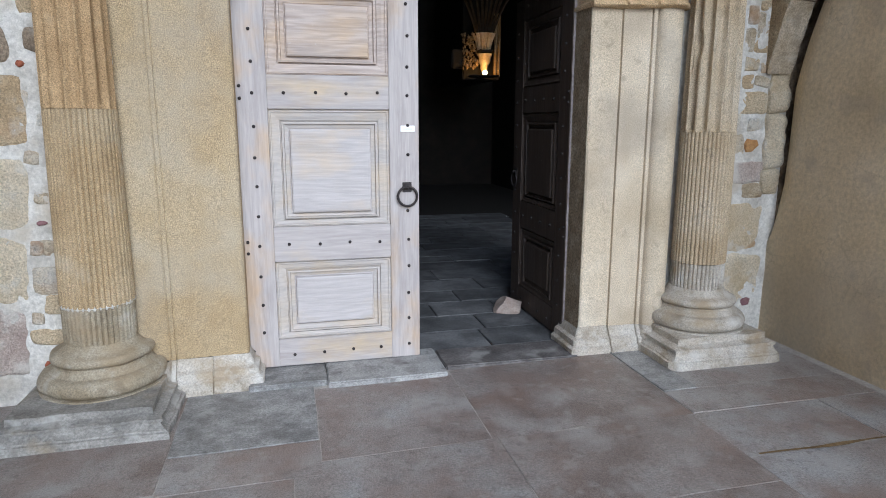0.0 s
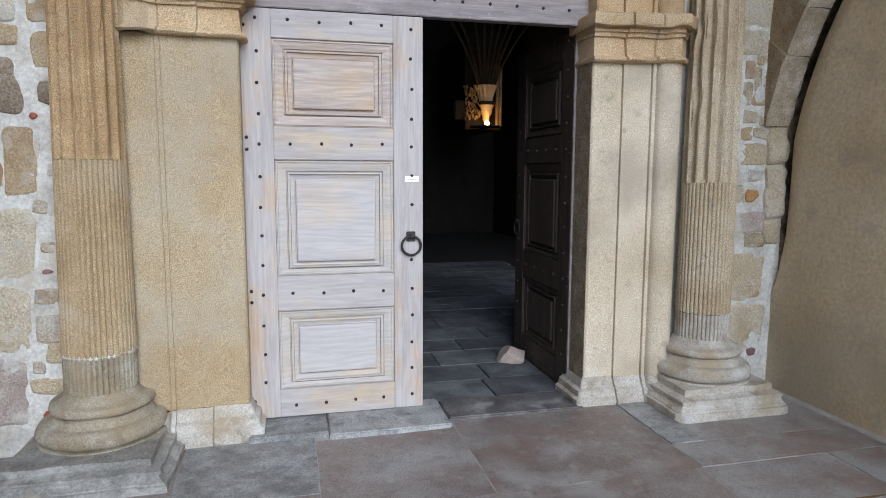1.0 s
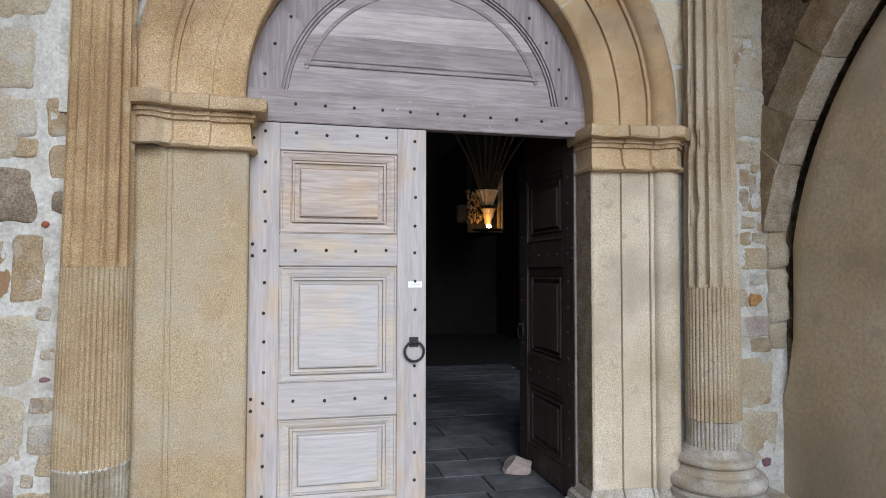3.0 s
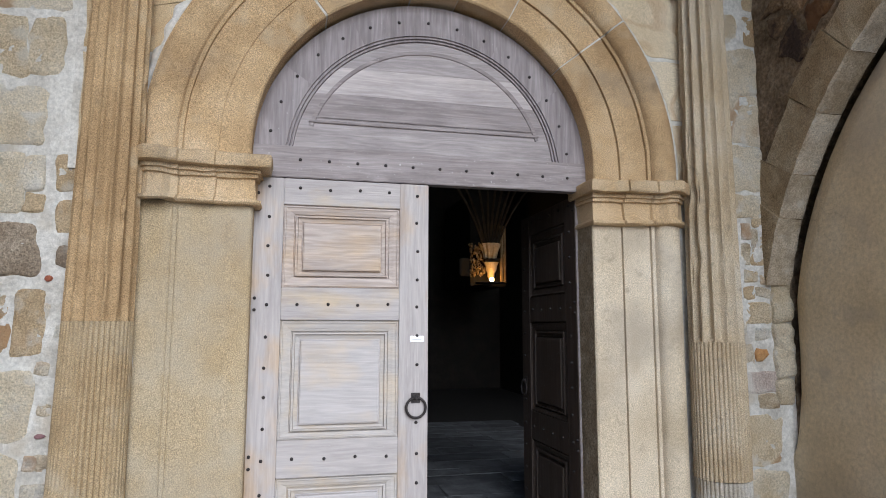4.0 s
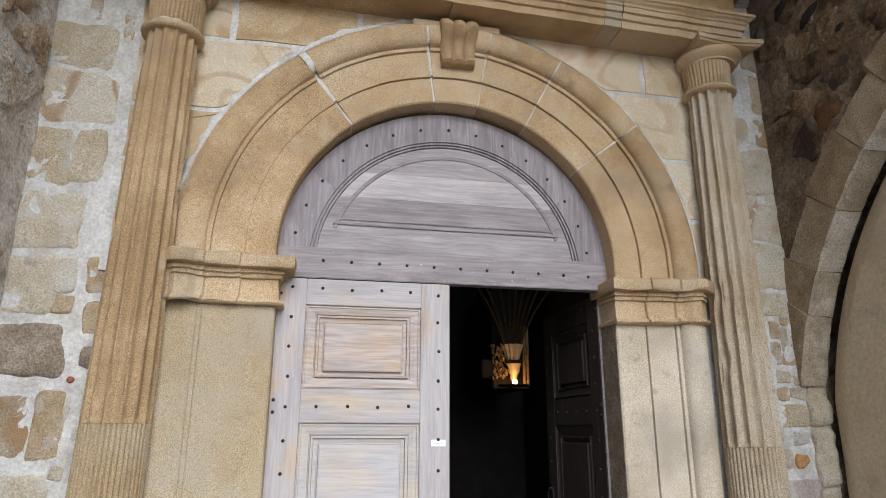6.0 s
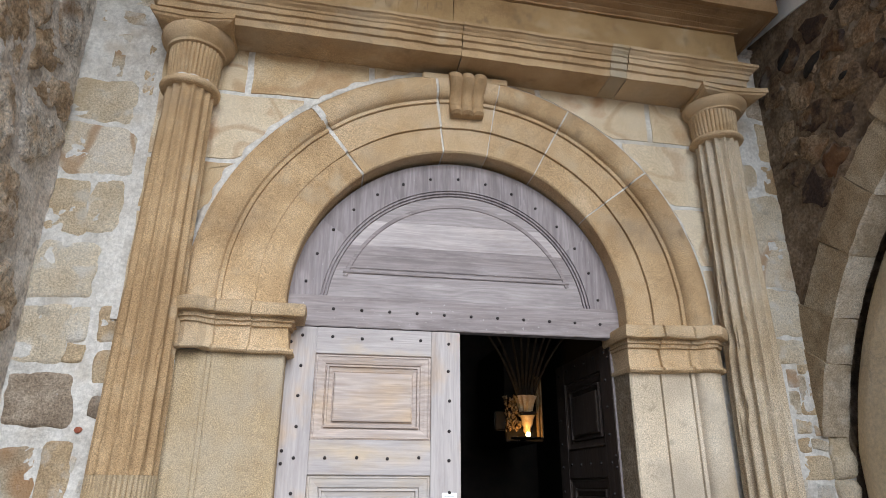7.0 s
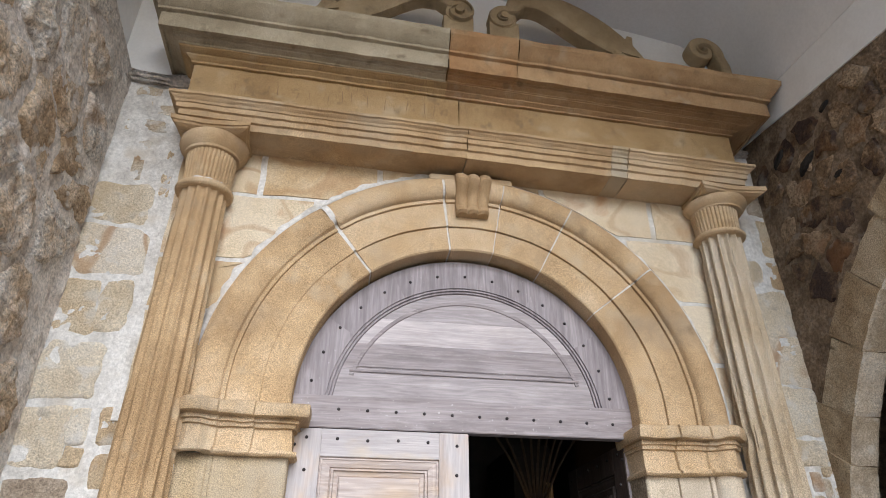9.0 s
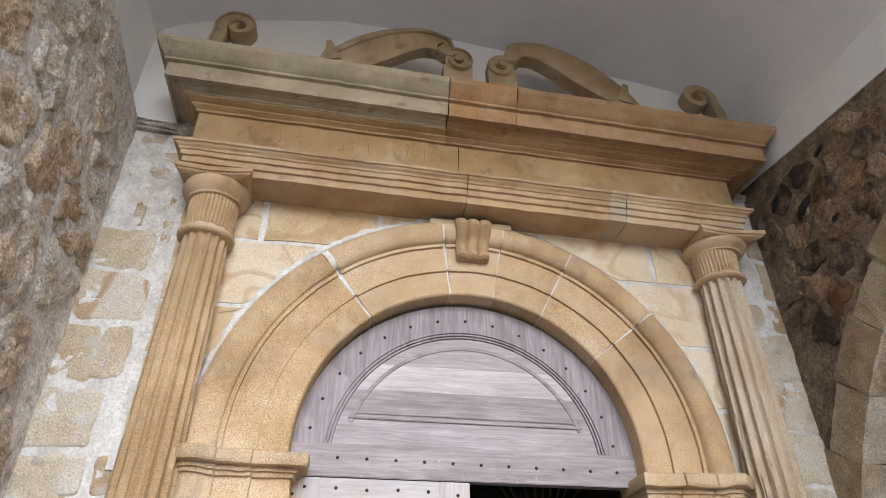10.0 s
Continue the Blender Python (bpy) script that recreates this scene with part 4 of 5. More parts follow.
    rough_up(bm, 0.007, 9, s * 2)
    sharp(part("plinth", bm, M_GREYST if s < 0 else M_BASE, c, "grey worn moulded plinth" if s < 0 else "pale chipped moulded plinth"), 28)
    # capital: astragal, fluted neck, echinus, curved abacus
    prof = [(0.14, 3.668), (0.162, 3.672)] + [(0.158 + 0.017 * math.cos(radians(t)), 3.692 + 0.018 * math.sin(radians(t))) for t in range(-80, 81, 20)] + [(0.15, 3.712), (0.142, 3.722)]
    sharp(part("astragal", lathe(prof, cx, cy, 56, 0.004), M_OCHRE, c), 35)
    bm = bmesh.new()
    vs = grid(bm, shaft_rows(cx, cy, 3.72, 3.905, 0.145, 0.158, "reed", 4, 18), close_u=True)
    sharp(part("neck", bm, M_OCHRE, c, "short fluted neck"), 32)
    prof = [(0.155, 3.90), (0.172, 3.905), (0.175, 3.917), (0.186, 3.926), (0.205, 3.945), (0.217, 3.966), (0.216, 3.986), (0.20, 3.992)]
    sharp(part("echinus", lathe(prof, cx, cy, 56, 0.003), M_OCHRE, c), 35)
    bm = bmesh.new()
    rows = []
    for o, z in ((0.180, 3.984), (0.200, 3.990), (0.220, 3.999), (0.226, 4.010), (0.238, 4.014), (0.238, 4.045)):
        row = []
        for q in range(4):
            for i in range(10):
                t = -1 + 2 * i / 10
                d = o * (0.90 + 0.11 * t * t)
                e = o * 1.01 * t
                p = ((d, e), (-e, d), (-d, -e), (e, -d))[q]
                row.append((cx + p[0], cy + p[1], z))
        rows.append(row)
    vs = grid(bm, rows, close_u=True)
    bm.faces.new(vs[-1]); bm.faces.new(list(reversed(vs[0])))
    bmesh.ops.recalc_face_normals(bm, faces=bm.faces)
    rough_up(bm, 0.004, 12, s)
    sharp(part("abacus", bm, M_OCHRE, c, "concave-sided abacus"), 30)
    for ob in c.children:   # each capital reaches up to its end of the sloping architrave
        for v in ob.data.vertices:
            k = min(1.0, max(0.0, (v.co.z - 3.66) / 0.33))
            v.co.z += k * (0.036 + 0.040 * k if s < 0 else -0.024)
            if s > 0 and ob.name.startswith(("abacus", "echinus")):
                v.co.x += 0.05 if ob.name.startswith("abacus") else 0.02
    if s < 0:   # the old shaft leans a little towards the door
        for ob in c.children:
            if not ob.name.startswith("plinth"):
                for v in ob.data.vertices:
                    v.co.x += 0.012 + 0.0095 * v.co.z
    return c


make_column(-1, M_OCHRE_C, M_BASE_L, -0.07)
make_column(1, M_BUFF, M_BASE, 0.0)

# ---------- entablature ----------
def make_entablature():
    e = thing("entablature", "ochre sandstone entablature with fasciae, frieze and deep cornice", "entablature")
    XL, XR, YF = 1.908, 1.955, -0.36
    def run(name, prof, cuts, label="", mats=None):
        xs = [-9.0] + cuts + [9.0]
        for k in range(len(xs) - 1):
            bm = bmesh.new()
            rows = []
            for o, z in prof:
                pts = []
                if k == 0:
                    pts += [(-XL - o, -0.05), (-XL - o, YF - o)]
                else:
                    pts += [(xs[k] + 0.002, YF - o)]
                x_a = pts[-1][0]
                x_b = XR + o if k == len(xs) - 2 else xs[k + 1] - 0.002
                nseg = max(2, int((x_b - x_a) / 0.05))
                pts += [(x_a + (x_b - x_a) * i / nseg, YF - o) for i in range(1, nseg + 1)]
                if k == len(xs) - 2:
                    pts += [(XR + o, -0.05)]
                rows.append([(x, y, z) for x, y in pts])
            m = min(len(r) for r in rows)
            # equal counts along every moulding line
            if any(len(r) != m for r in rows):
                nn = m
                fixed = []
                for r in rows:
                    idx = [round(i * (len(r) - 1) / (nn - 1)) for i in range(nn)]
                    if k == 0:
                        idx[1] = 1
                    if k == len(xs) - 2:
                        idx[-2] = len(r) - 2
                    fixed.append([r[i] for i in idx])
                rows = fixed
            vs = grid(bm, rows)
            # solid: soffit and top to the wall
            for r in (vs[0], vs[-1]):
                bk = [bm.verts.new((v.co.x, -0.05, v.co.z)) for v in r]
                for i in range(len(r) - 1):
                    try:
                        bm.faces.new((r[i], r[i + 1], bk[i + 1], bk[i]))
                    except ValueError:
                        pass
            bmesh.ops.recalc_face_normals(bm, faces=bm.faces)
            for v in bm.verts:   # the old stones lie out of level
                v.co.z -= v.co.x * (0.029 + 0.013 * min(1.0, max(0.0, (v.co.z - 4.56) / 0.1)))
            rough_up(bm, 0.004, 7, k + len(prof))
            rough_up(bm, 0.004, 23, k + len(prof))
            sharp(part(name, bm, (mats[k] if mats else M_OCHRE), e, label), 28)
    run("architrave", [(0.0, 4.070), (0.0, 4.121), (0.004, 4.123), (0.018, 4.126), (0.019, 4.167), (0.023, 4.169), (0.036, 4.172), (0.037, 4.206), (0.046, 4.210), (0.052, 4.224), (0.070, 4.236), (0.074, 4.244), (0.088, 4.250), (0.088, 4.270), (0.0, 4.276)],
        [-0.05, 0.97, 1.09], mats=[M_OCHRE, M_OCHRE, M_JAMB_L, M_OCHRE])
    run("frieze", [(0.0, 4.274), (0.0, 4.572)], [-0.10], mats=[M_FRIEZE, M_FRIEZE])
    run("bed_moulding", [(0.0, 4.568), (0.02, 4.572), (0.022, 4.584), (0.03, 4.588), (0.050, 4.600), (0.054, 4.608), (0.074, 4.612), (0.098, 4.624), (0.1, 4.634)], [-0.2], mats=[M_FRIEZE, M_CORN_B])
    run("cornice", [(0.09, 4.630), (0.106, 4.633), (0.110, 4.641), (0.128, 4.644), (0.140, 4.651), (0.144, 4.658), (0.160, 4.660), (0.164, 4.666), (0.196, 4.668), (0.198, 4.652), (0.215, 4.652), (0.218, 4.770), (0.212, 4.777), (0.238, 4.783), (0.240, 4.801), (0.232, 4.806),
                    (0.25, 4.818), (0.272, 4.845), (0.29, 4.873), (0.305, 4.890), (0.31, 4.912), (0.312, 4.932), (0.25, 4.940), (0.1, 4.940)],
        [-0.21, 0.28], mats=[M_CORN_G, M_CORN_R, M_CORN_B])
    # worn lettering of the frieze, past reading: dark bars carry the cuts' shade
    rng = random.Random(31)
    x = -1.62
    while x < -0.2:
        bm = bmesh.new()
        h = rng.uniform(0.05, 0.10)
        z = 4.40 - 0.029 * x + rng.uniform(-0.012, 0.012)
        lean = rng.uniform(-0.012, 0.012)
        prism(bm, [(x, z), (x + 0.004, z), (x + 0.004 + lean, z + h), (x + lean, z + h)], "y", YF - 0.0042, YF + 0.01)
        part("inscription_bar", bm, M_SCRATCH, e, "worn illegible cut lettering")
        x += rng.uniform(0.05, 0.13)
    return e


make_entablature()

# ---------- scrolled pediment ----------
def spiral_band(cx, cz, r, turns, a0, sgn, w0, w1, n=40):
    """Middle line and half width of a curl that tightens towards its eye."""
    out = []
    for i in range(n + 1):
        t = i / n
        a = a0 + sgn * turns * 2 * math.pi * t
        rr = r * (1 - 0.80 * t)
        out.append((cx + rr * math.cos(a), cz + rr * math.sin(a), w0 + (w1 - w0) * t))
    return out


def ribbon(path, y0, y1):
    bm = bmesh.new()
    L, R = [], []
    for i, (x, z, w) in enumerate(path):
        a, b = path[max(i - 1, 0)], path[min(i + 1, len(path) - 1)]
        dx, dz = b[0] - a[0], b[1] - a[1]
        l = math.hypot(dx, dz) or 1
        L.append((x - dz / l * w, z + dx / l * w)); R.append((x + dz / l * w, z - dx / l * w))
    b = 0.012
    rows = [[(x, y1, z) for x, z in L], [(x, y0 + b, z) for x, z in L],
            [(x * 0.9 + xr * 0.1, y0, z * 0.9 + zr * 0.1) for (x, z), (xr, zr) in zip(L, R)],
            [(x * 0.78 + xr * 0.22, y0, z * 0.78 + zr * 0.22) for (x, z), (xr, zr) in zip(L, R)],
            [(x * 0.76 + xr * 0.24, y0 + 0.018, z * 0.76 + zr * 0.24) for (x, z), (xr, zr) in zip(L, R)],
            [(x * 0.1 + xr * 0.9, y0 + 0.018, z * 0.1 + zr * 0.9) for (x, z), (xr, zr) in zip(L, R)],
            [(x, y0 + 0.03, z) for x, z in R], [(x, y1, z) for x, z in R]]
    vs = grid(bm, rows)
    for j in (0, -1):
        bm.faces.new([r[j] for r in vs])
    grid(bm, [rows[-1], rows[0]])
    bmesh.ops.remove_doubles(bm, verts=bm.verts, dist=0.0005)
    bmesh.ops.recalc_face_normals(bm, faces=bm.faces)
    return bm


def make_pediment():
    p = thing("scroll_pediment", "ochre stone broken pediment of paired scrolls on the cornice", "pediment")
    Y0, Y1 = -0.46, -0.33
    for s, ox, dz in ((-1, 0.01, 0.085), (1, 0.135, 0.01)):
        # sweep from the tip up and over to the inner curl
        cxx, czz, r = ox + s * 0.115, 5.40, 0.125
        pts = []
        ctrl = [(s * 1.50 + ox, 4.95, 0.02), (s * 1.25 + ox, 5.02, 0.05), (s * 1.05 + ox, 5.15, 0.10), (s * 0.82 + ox, 5.33, 0.13), (s * 0.60 + ox, 5.48, 0.115),
                (s * 0.40 + ox, 5.555, 0.085), (s * 0.22 + ox, 5.53, 0.065)]
        ctrl = [(x, z - 0.018 * x + (0.05 if s < 0 else 0.095) * min(1, max(0, (z - 4.95) / 0.2)), w + 0.02 * min(1, (z - 4.94) / 0.3)) for x, z, w in ctrl]
        for i in range(len(ctrl) - 1):
            p0, p1, p2, p3 = ctrl[max(i - 1, 0)], ctrl[i], ctrl[i + 1], ctrl[min(i + 2, len(ctrl) - 1)]
            for k in range(6):
                t = k / 6
                pts.append(tuple(0.5 * (2 * p1[c] + (p2[c] - p0[c]) * t + (2 * p0[c] - 5 * p1[c] + 4 * p2[c] - p3[c]) * t * t + (3 * p1[c] - p0[c] - 3 * p2[c] + p3[c]) * t ** 3) for c in range(3)))
        pts += spiral_band(cxx, czz, 0.10, 1.3, radians(55 if s > 0 else 125), s, 0.045, 0.02)
        part("sweep", rough_up(ribbon(pts, Y0, Y1), 0.002, 10, s), M_PED, p)
        sharp(p.children[-1], 35)
        # solid eye of the curl and its foot on the cornice
        bm = bmesh.new()
        ring = arc(cxx, czz, 0.10, 0, 360, 28)[:-1]
        prism(bm, ring, "y", Y0 + 0.03, Y1)
        ring = arc(cxx, czz, 0.032, 0, 360, 14)[:-1]
        prism(bm, ring, "y", Y0 - 0.012, Y1)
        sharp(part("curl_eye", bm, M_PED, p), 35)
        bm = prism(bmesh.new(), [(cxx - 0.11, 4.90), (cxx + 0.11, 4.90), (cxx + 0.115, 5.36), (cxx - 0.115, 5.36)], "y", Y0 + 0.035, Y1)
        part("curl_foot", bm, M_PED, p)
        # little leaf on the outer slope
        lx = ox + s * 1.10
        bm = prism(bmesh.new(), [(lx + s * 0.07, 5.12 + dz), (lx + s * 0.03, 5.24 + dz), (lx + s * 0.035, 5.33 + dz), (lx - s * 0.005, 5.34 + dz), (lx - s * 0.045, 5.26 + dz), (lx - s * 0.09, 5.16 + dz)], "y", Y0, Y0 + 0.08)
        part("leaf", bm, M_PED, p)
        # outer curl
        ex, ez = (-1.78, 5.475) if s < 0 else (1.885, 5.325)
        path = [(ex + s * 0.13, 4.91, 0.06), (ex + s * 0.15, 5.05, 0.055), (ex + s * 0.155, 5.18, 0.05)]
        path += spiral_band(ex, ez, 0.13, 1.25, radians(-20 if s > 0 else 200), s, 0.05, 0.025)
        sharp(part("outer_curl", rough_up(ribbon(path, Y0, Y1), 0.003, 10, s * 4), M_PED, p), 35)
    return p


make_pediment()

# ---------- doors ----------
def loft_rect(bm, x0, x1, z0, z1, steps):
    """Nested rectangles (inset, y): a fielded panel in one skin."""
    rows = []
    for ins, y in steps:
        rows.append([(x0 + ins, y, z0 + ins), (x1 - ins, y, z0 + ins), (x1 - ins, y, z1 - ins), (x0 + ins, y, z1 - ins)])
    vs = grid(bm, rows, close_u=True)
    bm.faces.new(vs[-1])
    bmesh.ops.recalc_face_normals(bm, faces=bm.faces)
    return bm


def nail(parent, x, y, z, me_cache={}):
    if "m" not in me_cache:
        bm = bmesh.new()
        rows = [[(r * math.cos(2 * math.pi * k / 8), -d, r * math.sin(2 * math.pi * k / 8)) for k in range(8)] for r, d in ((0.0098, 0.0), (0.009, 0.006), (0.0045, 0.010))]
        vs = grid(bm, rows, close_u=True)
        bm.faces.new(vs[-1])
        bmesh.ops.recalc_face_normals(bm, faces=bm.faces)
        me_cache["m"] = mesh_of(bm, "nail", M_IRON, True)
    o = new("nail", me_cache["m"])
    o.parent = parent
    o.location = (x, y, z)
    return o


def make_leaf(label, V, H, P, G, fitted):
    """A leaf with its free edge at x = 0 and its hinges at x = -1.015."""
    d = thing("door_leaf", label, "door", "pair of door leaves")
    W, T, top, bot = 1.015, 0.06, 2.328, 0.014
    for x0, x1 in ((-W, -0.848), (-0.173, 0.0)):
        part("stile", boxed(x0, x1, 0, T, bot, top, 0.003), V, d)
    for z0, z1 in ((2.175, top), (1.512, 1.698), (0.648, 0.852), (bot, 0.182)):
        part("rail", boxed(-0.847, -0.174, 0.001, T, z0, z1, 0.003), H, d)
    for z0, z1, r0, r1, f0, f1 in ((1.699, 2.174, 1.758, 2.118, 1.794, 2.070), (0.853, 1.511, 0.892, 1.447, 0.929, 1.400), (0.183, 0.647, 0.216, 0.596, 0.268, 0.553)):
        bm = bmesh.new()
        rows = []

        def ring(xa, xb, za, zb, y):
            rows.append([(xa, y, za), (xb, y, za), (xb, y, zb), (xa, y, zb)])
        for i, y in ((0, 0.0), (0.001, 0.012), (0.005, 0.012), (0.007, 0.005), (0.013, 0.005), (0.017, 0.010), (0.024, 0.012), (0.034, 0.013)):
            ring(-0.847 + i, -0.174 - i, z0 + i, z1 - i, y)
        ring(-0.787, -0.234, r0 - 0.003, r1 + 0.003, 0.020)
        ring(-0.785, -0.236, r0 - 0.001, r1 + 0.001, 0.030)
        ring(-0.780, -0.241, r0 + 0.003, r1 - 0.003, 0.030)
        ring(-0.777, -0.244, r0 + 0.006, r1 - 0.006, 0.008)
        ring(-0.766, -0.254, r0 + 0.015, r1 - 0.015, 0.006)
        ring(-0.762, -0.258, r0 + 0.018, r1 - 0.018, 0.020)
        ring(-0.742, -0.278, f0 - 0.006, f1 + 0.006, 0.026)
        ring(-0.740, -0.280, f0 - 0.004, f1 + 0.004, 0.030)
        ring(-0.735, -0.284, f0 + 0.001, f1 - 0.001, 0.030)
        ring(-0.732, -0.287, f0 + 0.004, f1 - 0.004, 0.006)
        ring(-0.724, -0.294, f0 + 0.012, f1 - 0.012, 0.003)
        grid(bm, rows[:16], close_u=True)
        bmesh.ops.recalc_face_normals(bm, faces=bm.faces)
        pan = part("panel", bm, M_WOOD_U if fitted and z0 > 1.6 else G, d, "raised and fielded panel")
        bm = bmesh.new()
        vs = grid(bm, rows[15:], close_u=True)
        bm.faces.new(vs[-1])
        back = [bm.verts.new((v.co.x, T - 0.01, v.co.z)) for v in vs[0]]
        bm.faces.new(back)
        for i in range(4):
            bm.faces.new((vs[0][i], vs[0][(i + 1) % 4], back[(i + 1) % 4], back[i]))
        bmesh.ops.recalc_face_normals(bm, faces=bm.faces)
        part("field", bm, M_WOOD_U if fitted and z0 > 1.6 else P, pan, "grey weathered field")
    rng = random.Random(3)
    for k in range(14):
        for x in (-0.927, -0.068):
            z = (2.275 - 0.1705 * k) if x < -0.5 else (2.255 - 0.1665 * k)
            if z < 0.06:
                continue
            if k == 7 and x > -0.5:
                continue
            nail(d, x + rng.uniform(-0.004, 0.004), 0.0, z + rng.uniform(-0.006, 0.006))
    for z in (2.270, 1.602, 0.748, 0.085):
        for x in (-0.76, -0.587, -0.414, -0.242):
            nail(d, x + rng.uniform(-0.004, 0.004), 0.001, z + rng.uniform(-0.004, 0.004))
    for z in (2.235, 1.634, 1.568, 0.77, 0.705, 0.12):
        nail(d, -0.992, 0.0, z)
    # ring pull with its back plate
    bm = boxed(-0.10, -0.045, -0.004, 0.004, 1.035, 1.095, 0.002)
    hp = part("ring_plate", bm, M_IRON, d)
    bm = bmesh.new()
    rows = []
    for i in range(36):
        a = 2 * math.pi * i / 36
        rows.append([(-0.072 + (0.057 + 0.0075 * math.cos(b)) * math.cos(a), -0.018 + 0.0075 * math.sin(b), 1.012 + (0.057 + 0.0075 * math.cos(b)) * math.sin(a))
                     for b in [2 * math.pi * k / 8 for k in range(8)]])
    grid(bm, rows, close_u=True, close_v=True)
    bmesh.ops.recalc_face_normals(bm, faces=bm.faces)
    part("pull_ring", bm, M_IRON, hp, "black iron ring pull", smooth=True)
    part("staple", boxed(-0.081, -0.063, -0.03, 0.002, 1.058, 1.078, 0.004), M_IRON, hp)
    if fitted:
        lab = part("notice_plate", boxed(-0.108, -0.024, -0.006, 0.001, 1.386, 1.423, 0.002), M_LABEL, d, "small white notice plate")
        part("print_bar", boxed(-0.094, -0.040, -0.0066, -0.0055, 1.401, 1.405), M_INK, lab)
    return d


leaf = make_leaf("closed weathered silver-oak door leaf with iron studs", M_WOOD_V, M_WOOD_H, M_WOOD_P, M_WOOD_G, True)
leaf2 = make_leaf("oak door leaf standing open inside the church, shade in its colour", M_WOOD_D, M_WOOD_D, M_WOOD_D, M_WOOD_D, False)
# the hand of the leaf is turned over: hinged at the other jamb and swung in by a right angle
# the edge's lighter oak carries the light it catches beside the dark face
part("hinge_edge", boxed(-1.021, -1.0155, 0.004, 0.026, 0.02, 2.32, 0.002), M_WOOD_M, leaf2, "grey weathered outer edge, pale where it catches light")
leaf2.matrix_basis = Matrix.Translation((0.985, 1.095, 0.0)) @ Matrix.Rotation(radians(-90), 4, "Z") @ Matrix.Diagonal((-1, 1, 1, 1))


def make_transom():
    t = thing("lunette", "purple-grey oak lunette over the doors with studs", "door", kind="")
    part("lower_bar", boxed(-1.042, 1.042, -0.006, 0.07, 2.333, 2.52, 0.004), M_WOOD_L, t)
    # curved rim in six boards
    for k in range(6):
        a0, a1 = 6 + 28 * k, 6 + 28 * (k + 1)
        a0 = 4.4 if k == 0 else a0
        a1 = 175.6 if k == 5 else a1
        bm = bmesh.new()
        rows = []
        for i in range(9):
            a = radians(a0 + (a1 - a0) * i / 8)
            def P(r, y):
                return (r * math.cos(a), y, max(LUN_Z + r * math.sin(a), 2.521))
            rows.append([P(1.045, 0.07), P(1.045, 0.0), P(0.852, 0.0), P(0.850, 0.010), P(0.845, 0.010), P(0.842, 0.001), P(0.834, 0.001), P(0.831, 0.014), P(0.826, 0.014), P(0.823, 0.004), P(0.816, 0.004), P(0.812, 0.016), P(0.812, 0.07)])
        vs = grid(bm, rows)
        for r in (vs[0], vs[-1]):
            bm.faces.new(r)
        bmesh.ops.recalc_face_normals(bm, faces=bm.faces)
        sharp(part("rim_board", bm, M_WOOD_R, t), 35)
    # field boards, cut to the half round, with a raised border line
    zz = [2.522, 2.70, 2.86, 3.03, 3.262]
    for i in range(4):
        z0, z1 = zz[i] + 0.0008, zz[i + 1]
        ra = [(-math.sqrt(max(0.818 ** 2 - (z - LUN_Z) ** 2, 0)), z) for z in np.linspace(z0, min(z1, LUN_Z + 0.817), 10)]
        out = ra + [(-x, z) for x, z in reversed(ra)]
        bm = prism(bmesh.new(), out, "y", 0.016, 0.05)
        part("field_board", bm, (M_WOOD_M, M_WOOD_L, M_WOOD_L2, M_WOOD_M)[i], t, "pale worn board" if i == 2 else "")
    bm = bmesh.new()
    rows = []
    for i in range(41):
        a = radians(18 + 144 * i / 40)
        rows.append([(r * math.cos(a), y, LUN_Z + r * math.sin(a)) for r, y in ((0.757, 0.018), (0.755, 0.010), (0.735, 0.010), (0.728, 0.018))])
    vs = grid(bm, rows)
    bmesh.ops.recalc_face_normals(bm, faces=bm.faces)
    sharp(part("border", bm, M_WOOD_L, t, "thin curved moulding"), 35)
    part("border", boxed(-0.72, 0.72, 0.004, 0.018, 2.674, 2.69, 0.003), M_WOOD_L, t)
    part("border", boxed(-0.70, 0.70, 0.008, 0.018, 2.706, 2.718, 0.003), M_WOOD_L, t)
    for i in range(15):
        a = radians(9.5 + 159.5 * i / 14)
        nail(t, 0.935 * math.cos(a) - 0.018, 0.0, 2.425 + 0.935 * math.sin(a))
    for i in range(12):
        nail(t, -0.93 + 1.832 * i / 11, -0.006, 2.441 - 0.002 * i)
    return t


make_transom()

